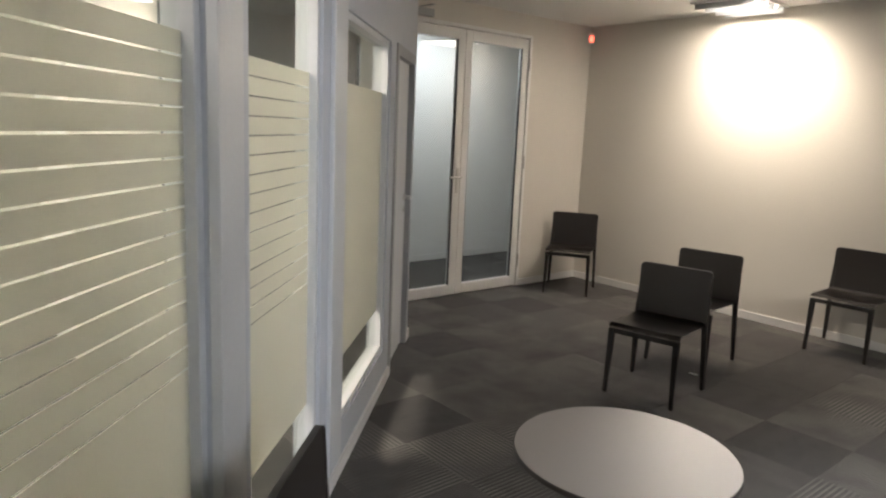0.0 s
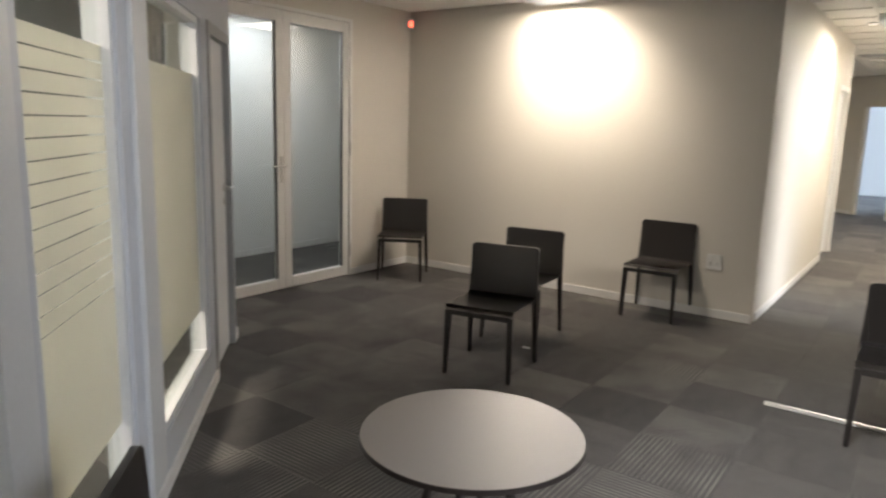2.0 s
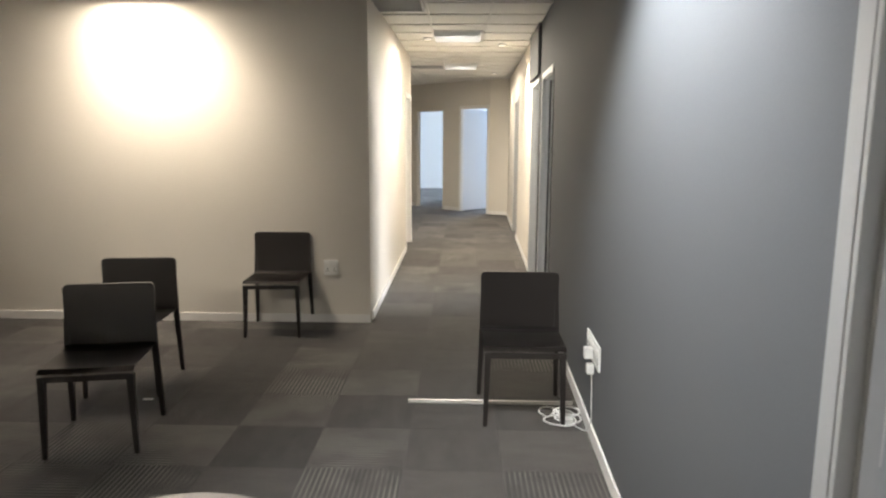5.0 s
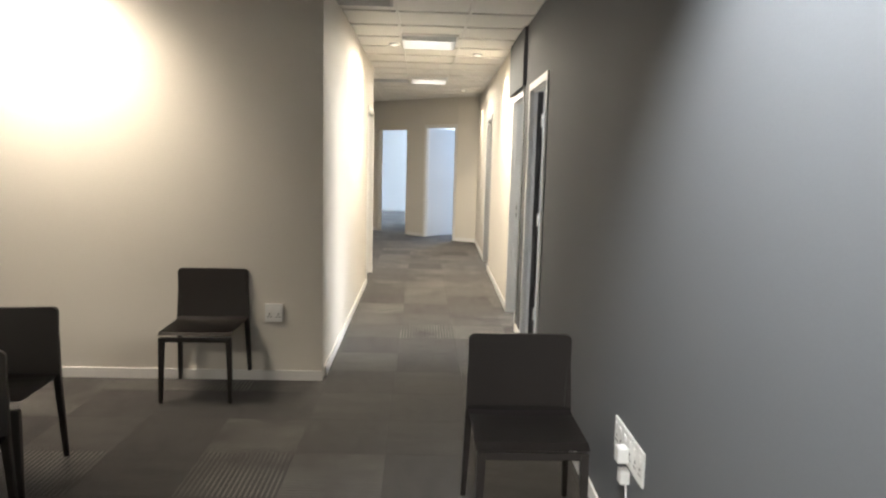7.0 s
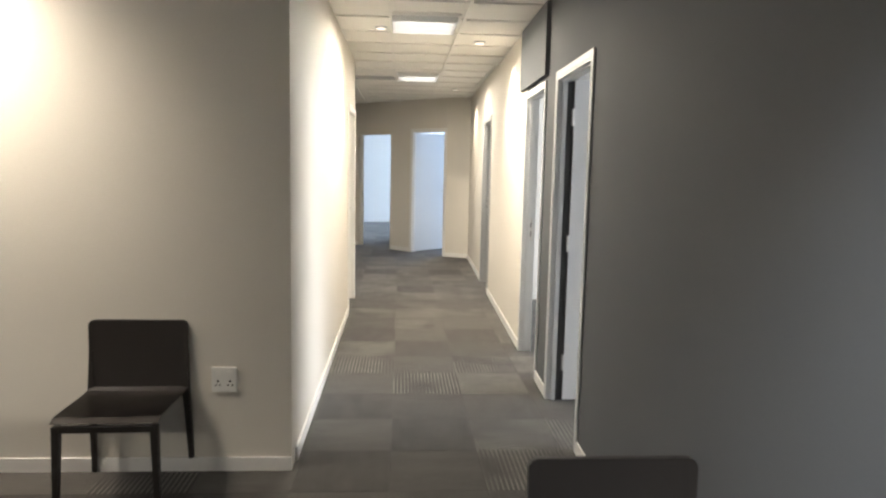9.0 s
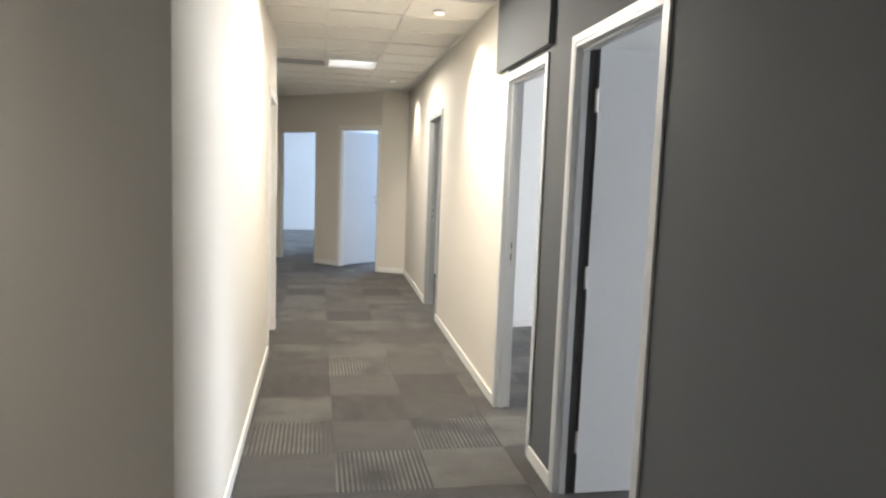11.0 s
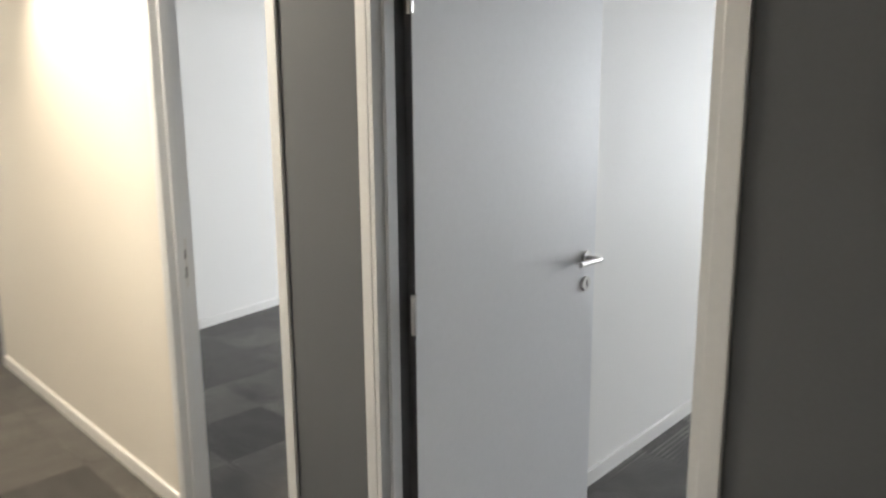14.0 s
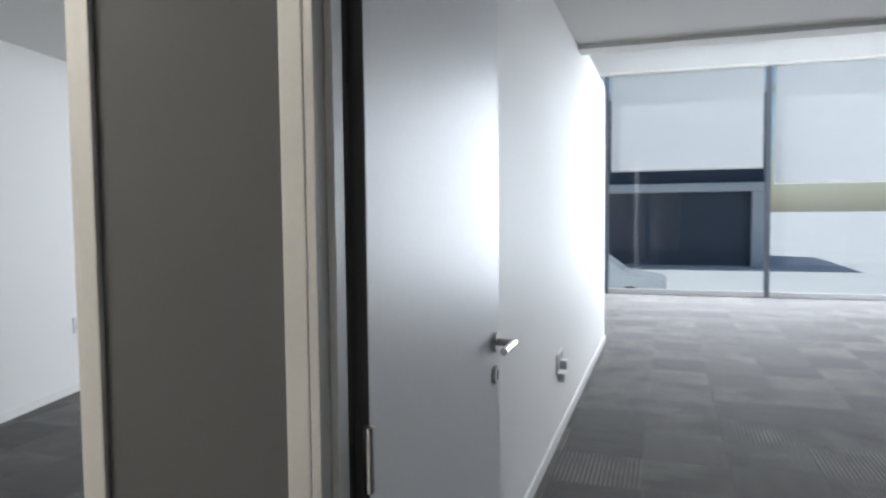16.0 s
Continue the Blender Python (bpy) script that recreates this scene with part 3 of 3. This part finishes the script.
glazing(3.27, 4.65, 0.2, 2.3, 1.665, 0.2, GL)
bars("partition_mullion", [((2.05, 0.0, 0.1), (2.24, 0.018, 2.45)), ((3.135, 0.0, 0.1), (3.275, 0.03, CEIL))], M_ALU, m=pm, bevel=0.004)
tagged(bpy.data.objects["partition_mullion"], "pale metal cover strips on the partition posts", "trim", kind="structure")

wall("wall_partition_return", (-4.49, 3.204), (-3.716, 3.204), 0.08, M_WALL, label="plain return wall between partition and glass doors", skirt=None)
wall("wall_office_back", (-5.4, -1.5), (-5.4, 1.2), 0.1, M_WALL, label="plain wall of the glazed office", skirt=None)
wall("wall_office_west", (-4.39, 1.2), (-4.39, 1.7), 0.1, M_WALL, label="plain wall of the glazed office", skirt=None)
# grey colour stands in for the dimness of this end of the office
wall("wall_office_dim", (-4.39, 1.7), (-4.39, 3.124), 0.1, M_GREY, label="wall of the glazed office, coloured dark for its dim side", skirt=None)
wall("wall_office_south", (-5.4, -1.5), (0.3, -1.5), 0.1, M_WALL, label="plain wall of the glazed office", skirt=None)

# ---- ceiling ----
bm = bmesh.new()
solid(bm, (-6.8, -1.8, CEIL + 0.012), (4.75, 22, CEIL + 0.2))
solid(bm, (4.55, 2.2, CEIL - 0.02), (4.75, 14, CEIL + 1.6))
solid(bm, (4.75, 2.2, 4.0), (11.25, 14, 4.2))
ceiling = tagged(made("ceiling", bm, M_CEIL), "white suspended tile ceiling with a raised edge by the facade", "ceiling", kind="structure")
bm = bmesh.new()
for i in range(-3, 5):
    x = -0.64 + 0.545 * i
    if -1.2 < x < 0.7:
        solid(bm, (x - 0.011, 5.8, CEIL), (x + 0.011, 15.5, CEIL + 0.0125))
for i in range(18):
    y = 5.85 + 0.545 * i
    solid(bm, (-1.05, y - 0.011, CEIL + 0.001), (0.55, y + 0.011, CEIL + 0.0128))
tagged(made("ceiling_grid", bm, M_GRID), "pale metal ceiling grid", "ceiling", kind="structure")


def louvre_light(x, y, wide, deep):
    """Recessed louvre fitting: tray, tubes and cross blades."""
    root = tagged(new("ceiling_light"), "recessed louvre ceiling light with lit tubes", "ceiling light", group="louvre ceiling lights")
    root.matrix_basis = Matrix.Translation((x, y, CEIL))
    w, d = wide / 2, deep / 2
    bars("tray", [((-w, -d, -0.006), (-w + 0.02, d, 0.012)), ((w - 0.02, -d, -0.006), (w, d, 0.012)), ((-w + 0.02, -d, -0.006), (w - 0.02, -d + 0.02, 0.012)),
                  ((-w + 0.02, d - 0.02, -0.006), (w - 0.02, d, 0.012)), ((-w + 0.02, -d + 0.02, 0.0), (w - 0.02, d - 0.02, 0.011))], M_TRIM, root)
    bm = bmesh.new()
    n = 3
    for i in range(n):
        yy = -d + 0.06 + (2 * d - 0.12) * (i + 0.5) / n
        rod(bm, (-w + 0.04, yy, -0.012), (w - 0.04, yy, -0.012), 0.015)
    made("tube", bm, M_TUBE, root)
    bars("louvre", [((-w + 0.02, -d + 0.05 + (2 * d - 0.1) * i / n - 0.004, -0.045), (w - 0.02, -d + 0.05 + (2 * d - 0.1) * i / n + 0.004, -0.002)) for i in range(n + 1)], M_ALU, root)
    return root


louvre_light(-2.79, 5.64, 0.52, 0.56)
louvre_light(-0.39, 8.13, 0.52, 0.56)
louvre_light(-0.36, 11.2, 0.52, 0.56)
# unseen fitting, added to go with the lounge fill
louvre_light(-1.0, -0.1, 0.52, 0.56)
louvre_light(-5.2, 4.9, 0.52, 0.56)


def downlight(x, y):
    root = tagged(new("downlight"), "small round recessed downlight", "downlight", group="recessed downlights")
    root.matrix_basis = Matrix.Translation((x, y, CEIL))
    bm = bmesh.new()
    rod(bm, (0, 0, -0.004), (0, 0, 0.012), 0.05, sides=24)
    made("ring", bm, M_ALU, root)
    bm = bmesh.new()
    rod(bm, (0, 0, -0.006), (0, 0, -0.004), 0.034, sides=24)
    made("lens", bm, M_DOWN, root)


for x, y in ((-2.55, 5.32), (-0.34, 2.64), (0.12, 8.92), (0.2, 12.62), (-0.72, 8.42)):
    downlight(x, y)


def air_grille(x, y, w, d):
    root = tagged(new("air_grille"), "grey slatted ceiling air grille", "air vent", group="ceiling air grilles")
    root.matrix_basis = Matrix.Translation((x, y, CEIL))
    bars("frame", [((-w, -d, -0.008), (w, -d + 0.02, 0.012)), ((-w, d - 0.02, -0.008), (w, d, 0.012)), ((-w, -d + 0.02, -0.008), (-w + 0.02, d - 0.02, 0.012)), ((w - 0.02, -d + 0.02, -0.008), (w, d - 0.02, 0.012))], M_JAMB, root)
    n = 9
    bars("slat", [((-w + 0.02, -d + 0.02 + (2 * d - 0.04) * (i + 0.3) / n, -0.004), (w - 0.02, -d + 0.02 + (2 * d - 0.04) * (i + 0.7) / n, 0.004)) for i in range(n)], M_JAMB, root)
    block("back", (-w + 0.02, -d + 0.02, 0.006), (w - 0.02, d - 0.02, 0.0118), M_DARK, root)


air_grille(-0.86, 6.45, 0.2, 0.27)
air_grille(-0.88, 11.55, 0.25, 0.1)


# ---- furniture ----
def chair():
    """One-piece plastic side chair: thin seat, slightly bowed back, four tapered legs."""
    root = tagged(new("chair"), "black-brown moulded plastic side chair on the carpet", "chair", group="plastic side chairs")
    # seat: gently dished slab with a rolled front edge
    bm = bmesh.new()
    nx, ny = 12, 10
    grid = []
    for j in range(ny + 1):
        v = j / ny
        row = []
        for i in range(nx + 1):
            u = i / nx * 2 - 1
            half = 0.208 + 0.01 * v
            y = -0.228 + 0.43 * v
            z = 0.42 - 0.012 * (1 - u * u) * math.sin(math.pi * v) - (0.016 if j == 0 else 0) - 0.012 * v + 0.02 * max(0.0, (v - 0.8) / 0.2) ** 2
            row.append(bm.verts.new((u * half, y, z)))
        grid.append(row)
    for j in range(ny):
        for i in range(nx):
            bm.faces.new((grid[j][i], grid[j][i + 1], grid[j + 1][i + 1], grid[j + 1][i]))
    bmesh.ops.solidify(bm, geom=bm.faces[:], thickness=0.026)
    bmesh.ops.recalc_face_normals(bm, faces=bm.faces[:])
    made("seat", bm, M_CHAIR, root)
    # backrest with rounded upper corners
    bm = bmesh.new()
    outline = []
    half, lo, hi, r = 0.219, 0.41, 0.728, 0.026
    outline += [(-half + 0.004, lo), (half - 0.004, lo)]
    for cx, a0 in ((half - r, 0), (-half + r, 90)):
        for k in range(6):
            a = radians(a0 + 18 * k)
            outline.append((cx + r * math.cos(a), hi - r + r * math.sin(a)))
    front, back = [], []
    for x, z in outline:
        lean = (z - lo) * 0.06
        bow = 0.014 * (1 - (x / half) ** 2)
        front.append(bm.verts.new((x, 0.185 + lean + bow, z)))
        back.append(bm.verts.new((x, 0.203 + lean + bow, z)))
    bm.faces.new(front)
    bm.faces.new(back[::-1])
    for i in range(len(front)):
        j = (i + 1) % len(front)
        bm.faces.new((front[j], front[i], back[i], back[j]))
    bmesh.ops.triangulate(bm, faces=[f for f in bm.faces if len(f.verts) > 4])
    bmesh.ops.recalc_face_normals(bm, faces=bm.faces[:])
    made("backrest", bm, M_CHAIR, root)
    for sx, sy, tx, ty, th in ((-0.2, -0.222, -0.19, -0.208, 0.39), (0.2, -0.222, 0.19, -0.208, 0.39),
                               (-0.222, 0.222, -0.209, 0.192, 0.6), (0.222, 0.222, 0.209, 0.192, 0.6)):
        bm = bmesh.new()
        vs = []
        for x, y, z, a in ((sx, sy, 0.0, 0.011), (tx, ty, 0.39, 0.0165)) if th < 0.5 else ((sx, sy, 0.0, 0.011), (tx, ty, 0.4, 0.0155), (tx, ty + 0.016, th, 0.01)):
            vs.append([bm.verts.new((x + p * a, y + q * a, z)) for p, q in ((-1, -1), (1, -1), (1, 1), (-1, 1))])
        bm.faces.new(vs[0][::-1])
        bm.faces.new(vs[-1])
        for lo_, hi_ in zip(vs, vs[1:]):
            for i in range(4):
                bm.faces.new((lo_[i], lo_[(i + 1) % 4], hi_[(i + 1) % 4], hi_[i]))
        bmesh.ops.bevel(bm, geom=bm.edges[:], offset=0.003, segments=2, affect="EDGES")
        made("leg", bm, M_CHAIR, root)
    # apron between the front legs
    bars("apron", [((-0.19, -0.222, 0.362), (0.19, -0.203, 0.392))], M_CHAIR, root, bevel=0.004)
    return root


first = chair()
first.matrix_basis = pose(-2.084, 3.817, 0, 0, 0, 11.5)
for x, y, a in ((-2.285, 4.545, 8), (-4.1, 5.424, 33), (-1.73, 5.745, 2), (0.0, 4.23, 0), (-1.08, 1.17, 135)):
    copy_thing(first, pose(x, y, 0, 0, 0, a))


def round_table(x, y, h, r):
    root = tagged(new("round_table"), "round table with taupe laminate top and dark edge", "table")
    root.matrix_basis = Matrix.Translation((x, y, 0))
    bm = bmesh.new()
    rod(bm, (0, 0, h - 0.014), (0, 0, h - 0.0008), r, r, sides=96)
    made("edge", bm, M_TABLE_EDGE, root)
    bm = bmesh.new()
    rod(bm, (0, 0, h - 0.003), (0, 0, h), r - 0.001, r - 0.003, sides=96)
    made("top", bm, M_TABLE, root)
    bm = bmesh.new()
    rod(bm, (0, 0, h - 0.03), (0, 0, h - 0.014), 0.11, sides=32)
    made("hub", bm, M_TABLE_EDGE, root)
    for k in range(4):
        a = radians(20 + 90 * k)
        bm = bmesh.new()
        rod(bm, (0.25 * math.cos(a), 0.25 * math.sin(a), 0.0), (0.07 * math.cos(a), 0.07 * math.sin(a), h - 0.02), 0.011, 0.014)
        made("leg", bm, M_TABLE_EDGE, root)


round_table(-0.9, 1.81, 0.667, 0.294)


# ---- small fixtures ----
def socket(name, m, gangs, plug, label):
    """Wall plates side by side with switches and pin holes; m puts local +y off the wall."""
    root = tagged(new(name), label, "socket", group="wall sockets")
    root.matrix_basis = m
    w = 0.115
    for g in range(gangs):
        x = (g - (gangs - 1) / 2) * (w + 0.004)
        block("plate", (x - w / 2, 0, -0.06), (x + w / 2, 0.009, 0.06), M_PLASTIC, root, bevel=0.003)
        for dx in (-0.028, 0.028):
            block("rocker", (x + dx - 0.01, 0.009, 0.018), (x + dx + 0.01, 0.013, 0.042), M_TRIM, root, bevel=0.002)
            bars("pin_hole", [((x + dx - 0.004, 0.0088, -0.012), (x + dx + 0.004, 0.0096, -0.002)), ((x + dx - 0.013, 0.0088, -0.03), (x + dx - 0.006, 0.0096, -0.022)),
                              ((x + dx + 0.006, 0.0088, -0.03), (x + dx + 0.013, 0.0096, -0.022))], M_DARK, root)
    if plug:
        block("plug", (-0.025, 0.009, -0.045), (0.025, 0.05, 0.01), M_PLASTIC, root, bevel=0.006)
        block("adapter", (-0.022, 0.0, -0.125), (0.022, 0.035, -0.075), M_PLASTIC, root, bevel=0.005)
    return root


socket("wall_socket", pose(-1.36, 5.97, 0.445, 0, 0, 180), 1, False, "white double wall socket on the lounge wall")
ea = math.degrees(math.atan2(1, 0.0215))
socket("wall_socket", pose(east(3.93), 3.93, 0.445, 0, 0, ea), 3, True, "white three-gang wall socket with plugs on the grey wall")
socket("wall_socket", pose(3.64, 7.12, 0.466, 0, 0, 180), 2, True, "white double wall socket with plug in the sunny room")
mid_a = math.degrees(math.atan2(0.22, 1.0))
socket("wall_socket", pose(3.78, 10.198 + 0.22 * 3.18, 0.52, 0, 0, 180 + mid_a), 2, True, "white double wall socket with plug in the middle room")

bm = bmesh.new()
solid(bm, (-0.62, 4.3, 0.0), (0.3, 4.345, 0.006), bevel=0.002)
solid(bm, (-0.62, 4.311, 0.006), (0.3, 4.334, 0.014), bevel=0.003)
tagged(made("cable_cover", bm, M_STRIP), "flat metal cable cover strip across the carpet", "cable cover")
pile = tagged(new("coiled_cable"), "tangle of white cable and adapter on the carpet", "cable")
for k in range(5):
    cx, cy, rr = 0.215 + 0.028 * math.sin(k * 2.1), 4.1 + 0.05 * math.cos(k * 1.7), 0.045 + 0.012 * (k % 3)
    tube("loop", [(cx + rr * 1.2 * math.cos(a), cy + rr * math.sin(a), 0.008 + 0.006 * k + 0.004 * math.sin(2 * a)) for a in [2 * math.pi * j / 7 for j in range(7)]], 0.0045, M_PLASTIC, pile, True)
tube("loop", [(0.13, 4.13, 0.006), (0.1, 4.2, 0.006), (0.15, 4.26, 0.007), (0.21, 4.19, 0.008)], 0.0045, M_PLASTIC, pile)
tube("lead", [(east(3.93) - 0.012, 3.93, 0.36), (east(3.9) - 0.01, 3.9, 0.2), (east(3.92) - 0.02, 3.92, 0.03), (0.27, 4.0, 0.008), (0.23, 4.1, 0.01)], 0.003, M_PLASTIC, pile)
block("adapter", (0.2, 4.03, 0.0), (0.26, 4.12, 0.03), M_PLASTIC, pile, bevel=0.006)

bm = bmesh.new()
solid(bm, (-2.12, 4.28, 0.001), (-2.065, 4.305, 0.004), bevel=0.001)
tagged(made("paper_scrap", bm, M_PAPER), "small scrap of white paper lying on the carpet", "paper")

det = tagged(new("motion_detector"), "small white wall detector with a red light", "detector")
det.matrix_basis = pose(-4.43, 5.9, 2.42, 0, 0, 45)
block("body", (-0.03, -0.012, -0.05), (0.03, 0.03, 0.05), M_PLASTIC, det, bevel=0.008)
block("lens", (-0.018, -0.018, -0.03), (0.018, -0.012, 0.02), M_RED, det, bevel=0.003)

closer = tagged(new("door_closer"), "grey overhead door closer on the glass door", "door closer")
closer.matrix_basis = Matrix.Translation((LX, 3.8, 2.4))
block("body", (0.0, -0.12, -0.03), (0.05, 0.12, 0.03), M_JAMB, closer, bevel=0.006)
bm = bmesh.new()
solid(bm, (0.03, -0.02, 0.03), (0.2, 0.005, 0.038))
made("arm", bm, M_JAMB, closer)

# ---- outside the facade ----
tagged(block("ground", (11.23, -200, -1.6), (400, 220, -1.0), M_PAVE), "sunlit pale paving outside the facade", "ground", kind="structure")
bld = tagged(new("building"), "low dark blue-grey building with a pale gutter", "building")
bld.matrix_basis = Matrix.Translation((30, 9, -1.0))
block("wall", (0, -6.3, 0.0), (8, 25, 7.0), M_CLAD, bld)
block("gutter", (-0.9, -6.3, 3.05), (0, 25, 3.4), M_GUTTER, bld, bevel=0.05)
block("roof", (-0.3, -6.6, 7.0), (8.4, 25.3, 7.3), M_GUTTER, bld)
for y in (-6.2, 12):
    block("pillar", (-0.6, y, 0), (-0.1, y + 0.45, 3.05), M_GUTTER, bld, bevel=0.02)


def parked_car(x, y):
    root = tagged(new("car"), "white parked car seen through the facade", "car")
    root.matrix_basis = Matrix.Translation((x, y, -1.0))
    prof = [(-2.1, 0.35), (-2.1, 0.75), (-1.2, 0.9), (-0.55, 1.4), (0.9, 1.42), (1.7, 0.95), (2.1, 0.88), (2.1, 0.35)]
    bm = bmesh.new()
    a = [bm.verts.new((-0.85 + (0.12 if z > 1 else 0), y_, z)) for y_, z in prof]
    b = [bm.verts.new((0.85 - (0.12 if z > 1 else 0), y_, z)) for y_, z in prof]
    bm.faces.new(a)
    bm.faces.new(b[::-1])
    for i in range(len(a)):
        j = (i + 1) % len(a)
        bm.faces.new((a[j], a[i], b[i], b[j]))
    bmesh.ops.recalc_face_normals(bm, faces=bm.faces[:])
    bmesh.ops.bevel(bm, geom=bm.edges[:], offset=0.05, segments=2, affect="EDGES")
    made("body", bm, M_CAR, root)
    bars("side_window", [((-0.86, -0.5, 0.98), (-0.75, 0.15, 1.3)), ((-0.86, 0.22, 0.98), (-0.75, 0.9, 1.3))], M_CARGLASS, root, bevel=0.02)
    for y_ in (-1.3, 1.35):
        for x0 in (-0.87, 0.65):
            bm = bmesh.new()
            rod(bm, (x0, y_, 0.31), (x0 + 0.22, y_, 0.31), 0.31, sides=24)
            made("wheel", bm, M_RUBBER_SHADE, root)


parked_car(16.5, 8.6)

# ---- carpet tiles ----
carpet = tagged(new("carpet"), "grey-brown carpet tiles laid quarter-turned, some pinstriped", "carpet", kind="structure")
tile_bm = bmesh.new()
solid(tile_bm, (0.0003, 0.0003, -0.007), (TILE - 0.0003, TILE - 0.0003, 0.0))
bmesh.ops.bevel(tile_bm, geom=[e for e in tile_bm.edges if all(v.co.z > -0.001 for v in e.verts)], offset=0.0007, segments=1, affect="EDGES")
tile_me = bpy.data.meshes.new("carpet_tile")
tile_bm.to_mesh(tile_me)
tile_bm.free()
tile_me.materials.append(M_CARPET)
rest = []
count = 0
for i in range(-15, 28):
    for j in range(-20, 32):
        x, y = TX + i * TILE, TY + j * TILE
        if x > 10.7 or y > 20.6:
            continue
        lounge = -4.6 < x < 0.3 and -0.6 < y < 5.9 and (x + 3.72) * 0.7066 + (y - 3.2) * 0.7076 > -0.4
        corridor = -1.3 < x < 0.5 and 5.9 <= y < 13.6
        if (lounge or corridor) and count < 300:
            t = new("carpet_tile", tile_me)
            t.parent, t.location = carpet, (x, y, 0)
            count += 1
        else:
            rest.append((x, y))
bm = bmesh.new()
for x, y in rest:
    solid(bm, (x + 0.0003, y + 0.0003, -0.007), (x + TILE - 0.0003, y + TILE - 0.0003, 0.0))
far = made("carpet_tiles_far", bm, M_CARPET, carpet)
far["kind"] = "stuff"
